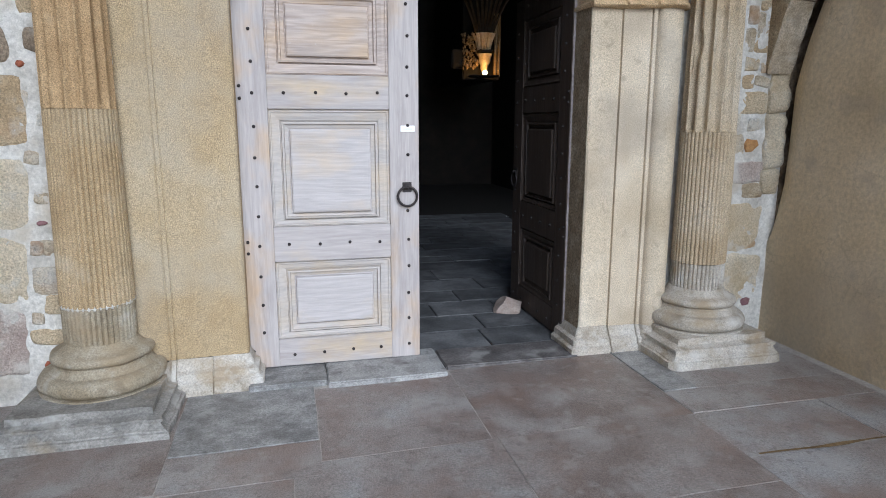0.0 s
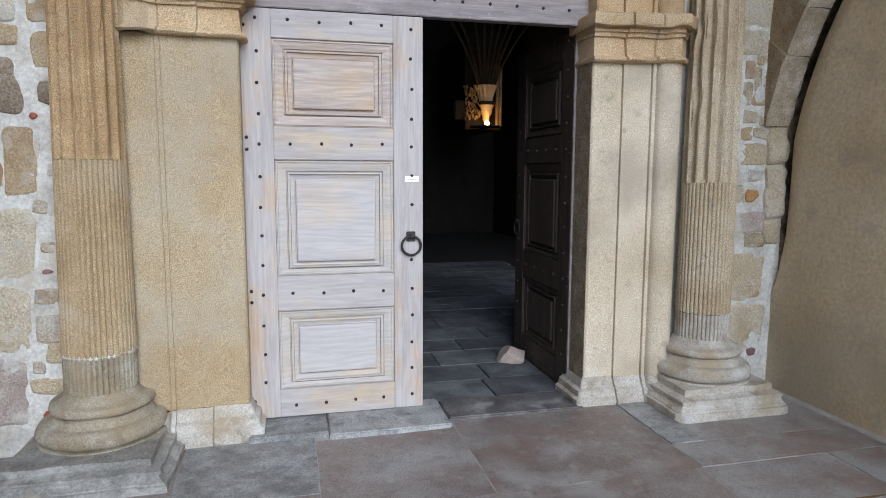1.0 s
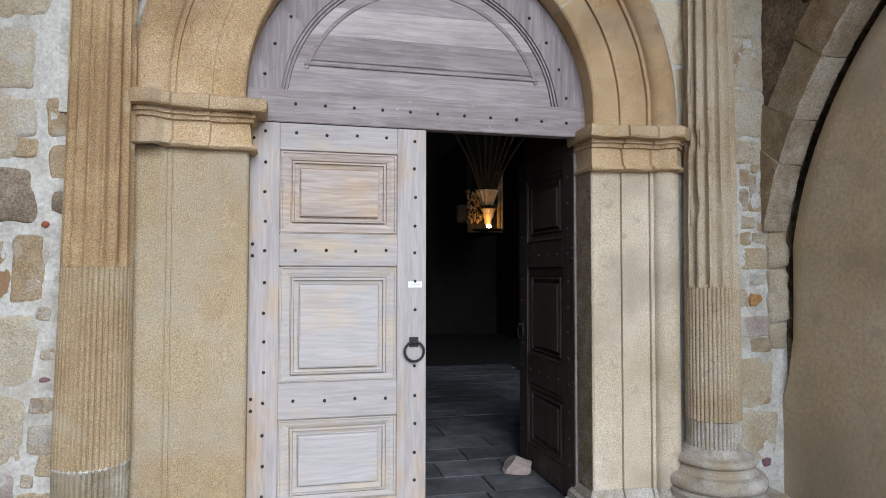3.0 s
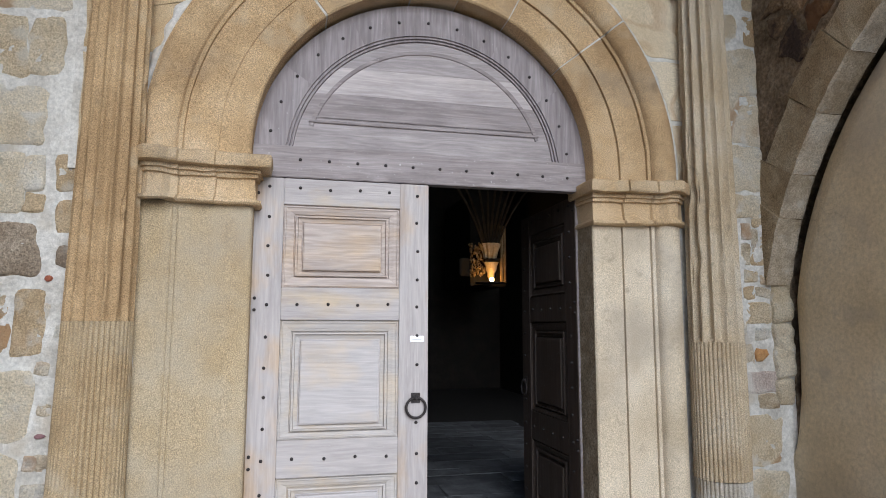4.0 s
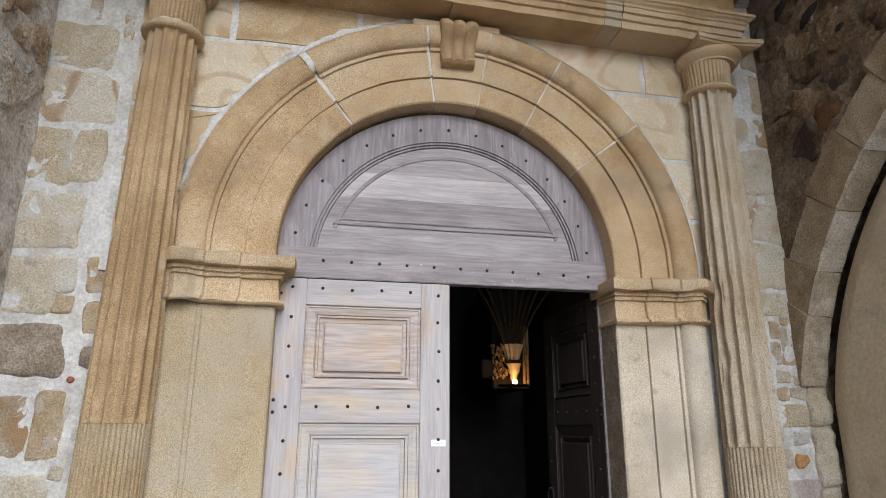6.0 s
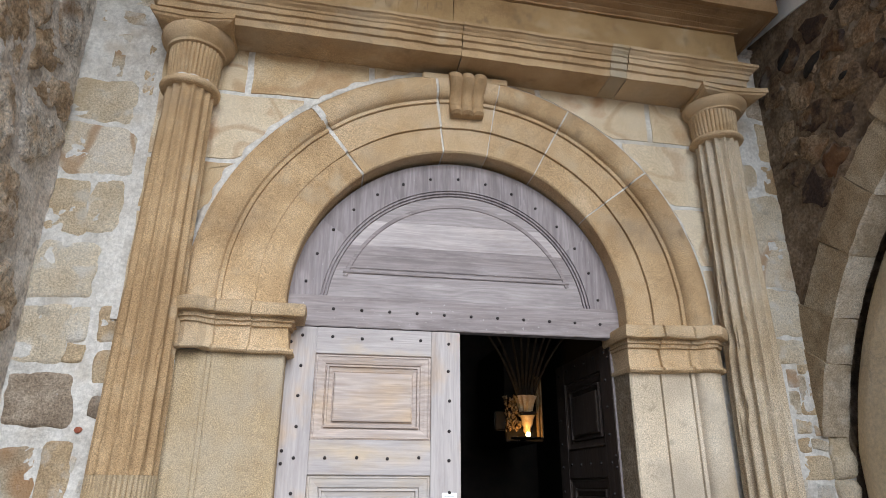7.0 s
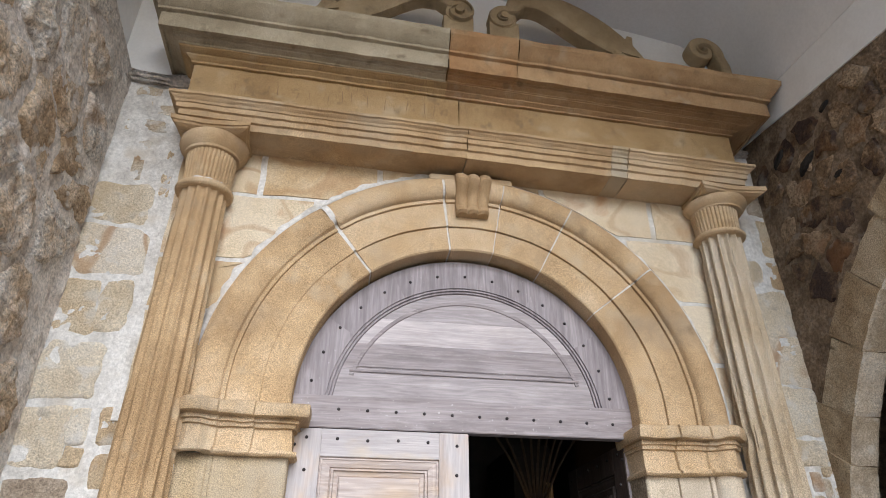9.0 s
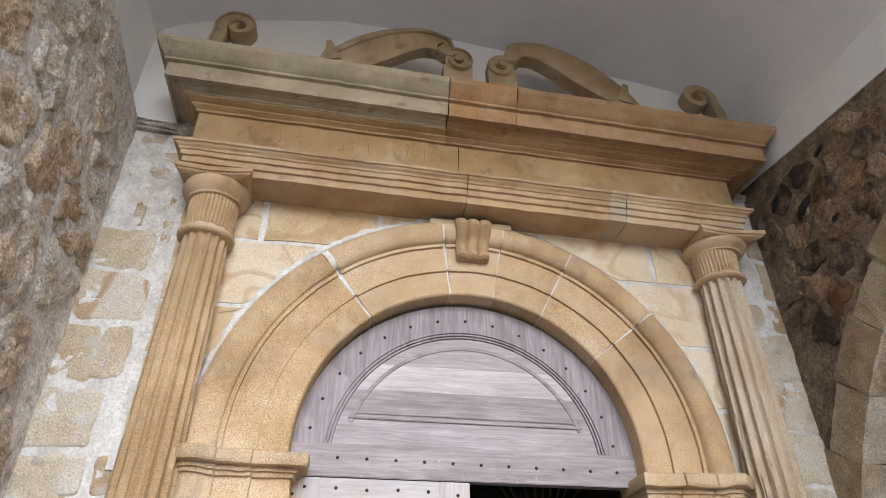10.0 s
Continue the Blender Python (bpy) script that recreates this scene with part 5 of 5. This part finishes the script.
# ---------- church inside ----------
def make_inside():
    fl = thing("church_floor", "grey slate slabs inside the church, darkened for the gloom", "floor", kind="structure")
    part("bedding", boxed(-3.2, 4.2, 0.09, 11.5, -0.1, -0.012), M_GLOOMST, fl)
    rng = random.Random(12)
    y = 0.095
    row = 0
    while y < 6:
        h = rng.uniform(0.28, 0.45)
        x = -1.1 - rng.uniform(0, 0.5)
        while x < 2.6:
            w = rng.uniform(0.45, 0.95)
            if -0.4 < x + w and x < 2.4:
                bm = boxed(x, x + w - 0.008, y, y + h - 0.008, -0.04, 0.002 + rng.uniform(-0.003, 0.004), 0.004)
                part("floor_slab", bm, M_INFLAG, fl)
            x += w
        y += h
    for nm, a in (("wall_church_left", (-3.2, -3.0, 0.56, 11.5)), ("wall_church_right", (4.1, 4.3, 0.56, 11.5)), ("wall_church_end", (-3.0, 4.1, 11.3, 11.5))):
        w = part(nm, boxed(*a, -0.05, 6.4), M_GLOOMST)
        tagged(w, "stone wall inside the church, gloom put into its colour", "wall", kind="structure")
    c = part("church_ceiling", boxed(-3.2, 4.3, 0.56, 11.5, 6.4, 6.6), M_GLOOMST)
    tagged(c, "ceiling inside the church, gloom put into its colour", "ceiling", kind="structure")
    # carved springing of the vault: capital, foliage, colonettes and ribs on a pier
    pier = thing("wall_pier", "carved stone pier and vault springing beside the lamp", "pier")
    px, py = 3.09, 8.78
    part("core", boxed(2.72, 3.50, 8.98, 11.32, 2.3, 4.3, 0.02), M_GLOOMST, pier)
    part("carved_block", boxed(2.46, 2.73, 8.84, 9.0, 2.50, 2.87, 0.03), M_GLOOMST, pier)
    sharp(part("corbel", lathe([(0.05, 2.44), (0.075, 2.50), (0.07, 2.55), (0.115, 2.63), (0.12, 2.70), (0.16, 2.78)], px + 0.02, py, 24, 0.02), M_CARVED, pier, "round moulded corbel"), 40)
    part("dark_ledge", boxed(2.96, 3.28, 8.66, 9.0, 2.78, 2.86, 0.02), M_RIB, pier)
    bm = bmesh.new()
    rows = []
    for i in range(9):
        t = i / 8
        r, z = 0.12 + 0.10 * t ** 1.5, 2.85 + 0.31 * t
        rows.append([(px + (r + 0.018 * math.cos(12 * q)) * math.cos(q), py + (r + 0.018 * math.cos(12 * q)) * math.sin(q), z) for q in [2 * math.pi * k / 72 for k in range(72)]])
    vs = grid(bm, rows, close_u=True)
    bm.faces.new(vs[-1])
    bmesh.ops.recalc_face_normals(bm, faces=bm.faces)
    sharp(part("fluted_capital", bm, M_CARVED, pier, "flared fluted capital"), 40)
    bm = bmesh.new()
    for k in range(120):   # curled leaves
        u, v = rng.uniform(2.66, 2.98), rng.uniform(2.50, 3.16)
        m = Matrix.Translation((u, 8.84 + rng.uniform(-0.06, 0.05), v)) @ Euler((rng.uniform(0, 3), rng.uniform(0, 3), rng.uniform(0, 3))).to_matrix().to_4x4() @ Matrix.Diagonal((0.05, 0.014, 0.024, 1))
        bmesh.ops.create_icosphere(bm, subdivisions=1, radius=1, matrix=m)
    part("foliage", bm, M_LEAFST, pier, "undercut carved foliage", smooth=True)
    for x, r in ((3.34, 0.035), (3.41, 0.03)):
        sharp(part("colonette", lathe([(r, 2.36), (r, 3.55)], x, 8.80, 14), M_LEAFST, pier), 40)
    ribs = [(-0.95, 4.0, -1.0), (-0.75, 4.1, -0.8), (-0.55, 4.4, -0.9), (-0.35, 4.6, -1.0), (-0.15, 4.7, -1.1), (0.05, 4.7, -1.2), (0.25, 4.7, -1.3), (0.45, 4.6, -1.1), (0.62, 4.2, -0.7)]
    for i, (dx, dz, dy) in enumerate(ribs):
        cu = bpy.data.curves.new("rib", "CURVE")
        cu.dimensions = "3D"
        sp = cu.splines.new("BEZIER")
        sp.bezier_points.add(1)
        a, b = sp.bezier_points
        a.co = (px - 0.02 + 0.04 * (i - 4), py - 0.08, 3.12)
        a.handle_left, a.handle_right = (a.co.x, a.co.y, 2.9), (a.co.x + dx * 0.12, py - 0.1 + dy * 0.1, 3.5)
        b.co = (px + dx * 1.5, py + dy * 1.6, dz + 0.4)
        b.handle_left, b.handle_right = (px + dx * 0.8, py + dy * 0.8, dz), (px + dx * 2.2, py + dy * 3, dz + 0.4)
        cu.bevel_depth, cu.bevel_resolution = 0.024, 2
        o = new("vault_rib", cu)
        cu.materials.append(M_RIB)
        o.parent = pier
    # lamp before the pier; the disc below is added to block downward light
    lan = thing("wall_lamp", "small warm glowing lamp bulb over an added light-blocking disc", "lamp", at=(3.02, 8.45, 2.40))
    bm = bmesh.new()
    bmesh.ops.create_uvsphere(bm, u_segments=14, v_segments=8, radius=0.05)
    e = bpy.data.materials.new("lamp_glow")
    e.use_nodes = True
    pb = e.node_tree.nodes["Principled BSDF"]
    pb.inputs["Emission Color"].default_value, pb.inputs["Emission Strength"].default_value = (1, 0.62, 0.22, 1), 16
    part("bulb", bm, e, lan, "lit warm bulb", smooth=True)
    part("tray", lathe([(0.06, -0.085), (0.30, -0.075), (0.31, -0.050), (0.05, -0.056)], 0, 0.10, 20), M_IRON, lan)
    part("bracket", boxed(-0.012, 0.012, 0.08, 0.56, -0.10, -0.07, 0.004), M_IRON, lan)
    li = new("lamp_light", bpy.data.lights.new("lamp_light", "POINT"))
    li.data.energy, li.data.color, li.data.shadow_soft_size = 10, (1, 0.47, 0.09), 0.03
    li.location = (3.02, 8.53, 2.40)
    # door-stop stone
    bm = bmesh.new()
    bmesh.ops.create_icosphere(bm, subdivisions=3, radius=1)
    for v in bm.verts:
        p = v.co.copy()
        for nrm, d in (((0.3, -0.8, 0.5), 0.62), ((-0.85, 0.1, 0.5), 0.6), ((0.5, 0.3, 0.8), 0.62), ((0.9, -0.3, -0.1), 0.72), ((0, 0, -1), 0.5), ((-0.4, -0.9, -0.1), 0.7)):
            nv = Vector(nrm).normalized()
            k = p.dot(nv) - d
            if k > 0:
                p -= nv * k
        v.co = Vector((p.x * 0.135, p.y * 0.11, (p.z + 0.5) * 0.088))
    rough_up(bm, 0.006, 16, 1)
    st = part("door_stop", bm, M_ROCK)
    st.location = (0.865, 0.80, 0.004)
    tagged(st, "pinkish broken stone wedging the open leaf", "stone")


make_inside()

# ---------- stones of the rubble walls ----------
def stone_from(outline, d, rng, material, name="stone", rings=5):
    """A stone with a broken, uneven face over an outline round (0, 0)."""
    bm = bmesh.new()
    ph = rng.uniform(0, 90)
    tx, ty = rng.uniform(-0.35, 0.35), rng.uniform(-0.35, 0.35)
    size = max(abs(c) for p in outline for c in p)
    steps = [(1.02, -0.04), (1.0, 0.0), (0.95, 0.55)] + [(0.86 * (1 - k / rings), 1.0) for k in range(rings)]
    rows = []
    for f, z in steps:
        row = []
        for x, y in outline:
            q = Vector((x * f * 7 + ph, y * f * 7, ph))
            lift = (tx * x * f + ty * y * f) / size + 0.55 * noise.noise(q) + 0.32 * noise.noise(q * 2.7) + 0.22 * noise.noise(q * 6) + 0.15 * noise.noise(q * 13)
            row.append((x * f, y * f, z if z < 0 else z * d * (1 + 0.9 * lift)))
        rows.append(row)
    vs = grid(bm, rows, close_u=True)
    c = bm.verts.new((0, 0, d * (1 + 0.5 * noise.noise(Vector((ph, 0, ph))))))
    last = vs[-1]
    for k in range(len(last)):
        bm.faces.new((last[k], last[(k + 1) % len(last)], c))
    bmesh.ops.recalc_face_normals(bm, faces=bm.faces)
    return mesh_of(bm, name, material, True)


def ragged(poly, amp, step, ph):
    """Edges cut into short pieces and shaken, corners rounded off."""
    out = []
    n = len(poly)
    for i in range(n):
        (x0, y0), (x1, y1) = poly[i], poly[(i + 1) % n]
        m = max(1, round(math.hypot(x1 - x0, y1 - y0) / step))
        for k in range(m):
            t = (k + 0.5) / m
            out.append((x0 + (x1 - x0) * t, y0 + (y1 - y0) * t))
    return [(x + amp * noise.noise(Vector((x * 11, y * 11, ph))), y + amp * noise.noise(Vector((x * 11, y * 11, ph + 5)))) for x, y in out]


def set_stone(parent, frame_m, poly, rng, depth, material, amp, step, sink=0.0, rings=5):
    cx, cy = sum(p[0] for p in poly) / len(poly), sum(p[1] for p in poly) / len(poly)
    out = ragged([(x - cx, y - cy) for x, y in poly], amp, step, rng.uniform(0, 50))
    if len(out) < 5:
        return
    o = new("stone", stone_from(out, rng.uniform(*depth), rng, material, "stone", rings))
    o.parent = parent
    o.matrix_basis = frame_m @ Matrix.Translation((cx, cy, -sink))


def heap(parent, frame_m, u0, u1, v0, v1, su, sv, depth, material, seed, ok, gap, amp=0.03):
    """Random rubble: cells round scattered points, each shrunk by its joint."""
    rng = random.Random(seed)
    nu, nv = int((u1 - u0) / su) + 2, int((v1 - v0) / sv) + 2
    pts = [(u0 + (i - 0.5 + 0.5 * (j % 2) + rng.uniform(-0.42, 0.42)) * su, v0 + (j - 0.5 + rng.uniform(-0.42, 0.42)) * sv) for i in range(nu) for j in range(nv)]
    for k, (px, py) in enumerate(pts):
        poly = [(px - su * 1.3, py - sv * 1.3), (px + su * 1.3, py - sv * 1.3), (px + su * 1.3, py + sv * 1.3), (px - su * 1.3, py + sv * 1.3)]
        for m, (qx, qy) in enumerate(pts):
            if m == k or abs(qx - px) > su * 3 or abs(qy - py) > sv * 3:
                continue
            dx, dy = qx - px, qy - py
            l = math.hypot(dx, dy)
            lim = l / 2 - gap * rng.uniform(0.25, 0.75)
            cut = []
            for i in range(len(poly)):
                a, b = poly[i], poly[(i + 1) % len(poly)]
                da = ((a[0] - px) * dx + (a[1] - py) * dy) / l - lim
                db = ((b[0] - px) * dx + (b[1] - py) * dy) / l - lim
                if da <= 0:
                    cut.append(a)
                if da * db < 0:
                    t = da / (da - db)
                    cut.append((a[0] + (b[0] - a[0]) * t, a[1] + (b[1] - a[1]) * t))
            poly = cut
            if len(poly) < 3:
                break
        if len(poly) >= 3 and all(ok(*p) for p in poly):
            set_stone(parent, frame_m, poly, rng, depth, material, amp, 0.028, 0.6 * depth[0], 8)


def facing(origin, u, v):
    u, v = Vector(u), Vector(v)
    n = u.cross(v)
    return Matrix.Translation(origin) @ Matrix((u, v, n)).transposed().to_4x4()


def skin(parent, frame_m, u0, u1, low, high, off, amp, material, step=0.024):
    """Uneven pointing spread over a rubble wall, between two height lines."""
    nu = int((u1 - u0) / step)
    nv = int(max(high(u0), high(u1)) / step)
    rows = []
    for i in range(nu + 1):
        u = u0 + (u1 - u0) * i / nu
        a, b = low(u), high(u)
        row = []
        for j in range(nv + 1):
            v = a + (b - a) * j / nv
            p = Vector((u * 5.5, v * 5.5, off * 300))
            d = noise.noise(p) + 0.6 * noise.noise(p * 2.6) + 0.4 * noise.noise(p * 6.1)
            row.append(frame_m @ Vector((u, v, off + amp * d)))
        rows.append(row)
    bm = bmesh.new()
    grid(bm, rows)
    bmesh.ops.recalc_face_normals(bm, faces=bm.faces)
    ob = part("pointing", bm, material, parent, "uneven lime pointing", smooth=True)
    ob["kind"] = "stuff"


def block_stone(parent, frame_m, x0, x1, z0, z1, material, rng, depth=(0.013, 0.018)):
    """One stone of known size, its corners knocked about."""
    x0, x1, z0, z1 = x0 - 0.012, x1 + 0.012, z0 - 0.010, z1 + 0.010
    k = 0.10 * min(x1 - x0, z1 - z0)
    pts = []
    for cx, cz, sx, sz in ((x0, z0, 1, 1), (x1, z0, -1, 1), (x1, z1, -1, -1), (x0, z1, 1, -1)):
        c = [(cx, cz + sz * k * rng.uniform(0.6, 1.6)), (cx + sx * k * rng.uniform(0.6, 1.6), cz)]
        pts += c if sx * sz > 0 else c[::-1]
    poly = [(x + rng.uniform(-k, k) * 0.5, z + rng.uniform(-k, k) * 0.5) for x, z in pts]
    set_stone(parent, frame_m, poly, rng, depth, material, 0.02, 0.03, 0.004)


M_BRICK = mat("red_brick_chip", [(0.30, 0.09, 0.05), (0.42, 0.15, 0.08)], 20, 0.9, 0.8, 90, 0.3)
M_PURPLE = mat("purple_stone_chip", [(0.20, 0.10, 0.11), (0.30, 0.17, 0.17)], 20, 0.9, 0.8, 90, 0.3)
M_RUST = mat("orange_iron_stone", [(0.38, 0.18, 0.06), (0.50, 0.30, 0.13)], 16, 0.9, 0.8, 90, 0.3)
CHIPS = [(-2.005, 1.72, 0.022, 0.018, M_BRICK, -1), (-1.99, 0.93, 0.028, 0.016, M_PURPLE, -1), (-2.03, 0.16, 0.03, 0.03, M_BRICK, -1), 
         (2.19, 1.30, 0.06, 0.05, M_RUST, 1), (2.26, 0.24, 0.05, 0.035, M_PURPLE, 1)]


def make_rubble():
    fac = bpy.data.objects["wall_facade"]
    fac2 = bpy.data.objects["wall_facade.001"]
    F = facing((0, Y_RUB, 0), (1, 0, 0), (0, 0, 1))
    PALE, TAN, DARK, PURP, SWIRL, MIX = M_RUB_PALE, M_RUB_TAN, M_RUB_DARK, M_RUB_PURP, M_RUB_SWIRL, M_RUB
    rng = random.Random(41)
    for x0, x1, z0, z1, m in ((-2.36, -2.13, 0.12, 0.49, PURP), (-2.10, -1.95, 0.29, 0.35, TAN), (-2.015, -1.93, 0.45, 0.54, TAN), (-2.05, -1.92, 0.56, 0.69, MIX),
                              (-2.37, -2.09, 0.51, 0.87, PALE), (-2.37, -2.04, 0.90, 1.255, PALE), (-2.37, -2.16, 1.33, 1.63, MIX), (-2.138, -2.02, 1.32, 1.66, TAN),
                              (-2.38, -2.055, 1.74, 1.995, DARK), (-1.98, -1.88, 1.785, 1.89, DARK), (-1.985, -1.86, 1.955, 2.135, TAN), (-2.14, -2.06, 2.06, 2.155, TAN),
                              (-2.40, -2.15, 2.05, 2.37, PALE), (-2.15, -2.07, 2.17, 2.36, PALE), (-2.01, -1.86, 2.175, 2.375, TAN), (-2.41, -2.08, 2.395, 2.745, PALE),
                              (-2.41, -2.19, 2.78, 3.115, TAN), (-2.17, -2.015, 2.79, 3.13, PALE), (-2.42, -2.00, 3.145, 3.485, SWIRL), (-2.42, -2.05, 3.51, 3.80, PALE), (-2.01, -1.86, 3.70, 4.14, TAN),
                              (-2.215, -2.16, 3.83, 4.05, MIX), (-2.23, -2.145, 4.07, 4.15, MIX), (-2.34, -2.05, 4.24, 4.33, MIX), (-2.30, -2.20, 4.41, 4.50, MIX), (-2.16, -2.02, 4.39, 4.48, MIX), (-2.33, -2.16, 4.55, 4.62, MIX)):
        block_stone(fac, F, x0, x1, z0, z1, m, rng, (0.009, 0.012) if z0 > 3.65 else (0.013, 0.018))
    for x, z, w, h in ((-2.03, 0.80, 0.02, 0.035), (-1.97, 0.80, 0.025, 0.03), (-2.0, 1.26, 0.03, 0.022), (-1.96, 1.45, 0.018, 0.03), (-2.01, 1.55, 0.012, 0.04), (-1.98, 1.06, 0.02, 0.02), (-2.06, 0.42, 0.025, 0.02)):
        block_stone(fac, F, x - w, x + w, z - h, z + h, MIX, rng)
    for x0, x1, z0, z1, m in ((1.95, 2.345, 0.23, 0.57, PALE), (1.95, 2.325, 0.60, 0.925, SWIRL), (2.16, 2.30, 0.96, 1.04, MIX), (2.08, 2.31, 1.055, 1.19, PURP), (2.05, 2.14, 1.24, 1.36, MIX), (2.08, 2.29, 1.50, 1.635, TAN),
                              (2.00, 2.10, 1.42, 1.49, MIX), (2.16, 2.27, 1.40, 1.47, MIX), (2.08, 2.17, 1.66, 1.74, TAN), (2.19, 2.29, 1.68, 1.73, MIX), (2.10, 2.20, 1.77, 1.85, TAN), (2.22, 2.29, 1.76, 1.86, MIX),
                              (2.09, 2.15, 1.88, 2.02, MIX), (2.17, 2.28, 1.89, 1.95, TAN), (2.17, 2.22, 1.98, 2.12, MIX), (2.235, 2.285, 1.98, 2.08, MIX), (2.10, 2.16, 2.05, 2.16, MIX), (2.18, 2.29, 2.14, 2.19, TAN),
                              (1.95, 2.31, 2.205, 2.35, PALE), (1.95, 2.31, 2.365, 2.685, PALE), (1.95, 2.31, 2.70, 3.045, SWIRL), (1.95, 2.31, 3.06, 3.37, PALE), (1.95, 2.14, 3.40, 3.62, PALE), (2.19, 2.33, 3.40, 3.62, TAN), (2.21, 2.33, 3.66, 3.98, TAN), (2.16, 2.31, 4.02, 4.22, DARK), (2.0, 2.18, 4.30, 4.45, MIX)):
        block_stone(fac2, F, x0, x1, z0, z1, m, rng)
    for z0, z1 in ((0.98, 1.14), (1.15, 1.50), (1.51, 1.80), (1.81, 2.02)):   # jamb stones that carry the blind arch
        block_stone(fac2, F, 2.30, 2.425, z0, z1, PALE, rng, (0.03, 0.045))
    # thin brown box in place of the shade between jamb stones and plaster
    part("recess", boxed(2.442, 2.60, -0.094, -0.07, 0.66, 2.2), M_MORTAR_BR, fac2, "brown strip standing in for the shaded gap")
    skin(fac, F, -2.45, -1.62, lambda u: 0.0, lambda u: 4.70, 0.0062, 0.0055, M_MORTAR)
    skin(fac2, F, 1.62, 2.44, lambda u: 0.0, lambda u: 4.62, 0.0062, 0.0055, M_MORTAR)
    rng = random.Random(77)
    for x, z, w, h, m, par in CHIPS:
        n = 9
        out = [(w * math.cos(2 * math.pi * k / n) * rng.uniform(0.7, 1.1), h * math.sin(2 * math.pi * k / n) * rng.uniform(0.7, 1.1)) for k in range(n)]
        o = new("stone_chip", stone_from(out, 0.012, rng, m, "stone_chip", 2))
        o.parent = fac if par < 0 else fac2
        o.matrix_basis = F @ Matrix.Translation((x, z, 0.004))
    for x0, x1, z, par, sd in ((-2.41, -1.93, 4.685, fac, 1.0), (1.95, 2.30, 4.58, fac2, 6.0)):
        bm = boxed(x0, x1, -0.13, -0.05, z - 0.035, z + 0.035, 0.02)
        bmesh.ops.subdivide_edges(bm, edges=bm.edges, cuts=3)
        rough_up(bm, 0.045, 7, sd)
        rough_up(bm, 0.022, 19, sd)
        part("mortar_ledge", bm, M_MORTAR_GR, par, "rough mortar ledge", smooth=True)
    lw = bpy.data.objects["wall_left"]
    Lm = facing((XW_L, 0, 0), (0, 1, 0), (0, 0, 1))
    heap(lw, Lm, -2.2, 0.0, 1.1, 4.98, 0.40, 0.37, (0.030, 0.055), M_RUB_L, 21, lambda u, v: u < -0.03 and v < 4.72 - 0.23 * u, 0.05, 0.05)
    skin(lw, Lm, -2.6, 0.0, lambda u: 0.0, lambda u: 4.70 - 0.22 * u, 0.006, 0.014, M_MORTAR_GR)
    rw = bpy.data.objects["wall_right"]
    Rm = facing((XW_R - 0.04, 0, 0), (0, -1, 0), (0, 0, 1))
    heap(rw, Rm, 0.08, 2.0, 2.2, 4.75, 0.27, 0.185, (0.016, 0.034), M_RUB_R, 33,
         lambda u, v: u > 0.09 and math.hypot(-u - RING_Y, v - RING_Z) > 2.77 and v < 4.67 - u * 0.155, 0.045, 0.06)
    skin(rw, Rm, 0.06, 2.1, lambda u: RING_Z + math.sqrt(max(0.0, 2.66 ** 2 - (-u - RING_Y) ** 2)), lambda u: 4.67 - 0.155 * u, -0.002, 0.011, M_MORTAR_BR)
    rng = random.Random(12)
    # near-black chips stand in for holes, the shade inside them as colour
    for u, v, w, h, tilt in ((0.42, 4.30, 0.17, 0.026, 35), (0.64, 4.10, 0.19, 0.036, 30), (0.93, 4.36, 0.10, 0.014, 25), (0.86, 3.86, 0.08, 0.022, 20)):
        n, c, sn = 7, math.cos(radians(tilt)), math.sin(radians(tilt))
        out = []
        for k in range(n):
            a, q = w / 2 * math.cos(2 * math.pi * k / n) * rng.uniform(0.8, 1.1), h * math.sin(2 * math.pi * k / n) * rng.uniform(0.7, 1.1)
            out.append((a * c - q * sn, a * sn + q * c))
        o = new("stone_chip", stone_from(out, 0.012, rng, M_HOLE_SHADE, "stone_chip", 2))
        o.parent = rw
        o.matrix_basis = Rm @ Matrix.Translation((u, v, 0.014))
    # voussoirs of the blind arch
    rng = random.Random(2)
    a = 13.0
    while a < 100:
        da = rng.uniform(6.5, 10.5)
        bm = bmesh.new()
        r0, r1 = RING_R, RING_R + 0.31 + rng.uniform(-0.06, 0.05)
        x0, x1 = XW_R - 0.062 + rng.uniform(-0.006, 0.006), XW_R + 0.11
        rows = []
        for i in range(5):
            t = radians(a + 0.04 + (da - 0.08) * i / 4)
            pts = [(x1, r0), (x0 + 0.012, r0), (x0, r0 + 0.012), (x0, r1 - 0.02), (x0 + 0.03, r1), (x1, r1)]
            rows.append([(x, min(RING_Y + r * math.cos(t), -0.085), RING_Z + r * math.sin(t)) for x, r in pts])
        vs = grid(bm, rows, close_u=True)
        bm.faces.new(vs[0]); bm.faces.new(vs[-1])
        bmesh.ops.recalc_face_normals(bm, faces=bm.faces)
        bmesh.ops.subdivide_edges(bm, edges=[e for e in bm.edges if e.calc_length() > 0.07], cuts=2, use_grid_fill=True)
        rough_up(bm, 0.007, 9, a)
        rough_up(bm, 0.005, 25, a)
        vo = part("voussoir", bm, M_VOUSS, rw)
        vo.data.materials.append(M_VOUSS_LIT)
        for f in vo.data.polygons:   # soffit faces take a paler copy of the stone, the light painted in
            out = f.normal.y * math.cos(radians(a + da / 2)) + f.normal.z * math.sin(radians(a + da / 2))
            f.material_index = 1 if out < -0.6 else 0
        a += da


make_rubble()
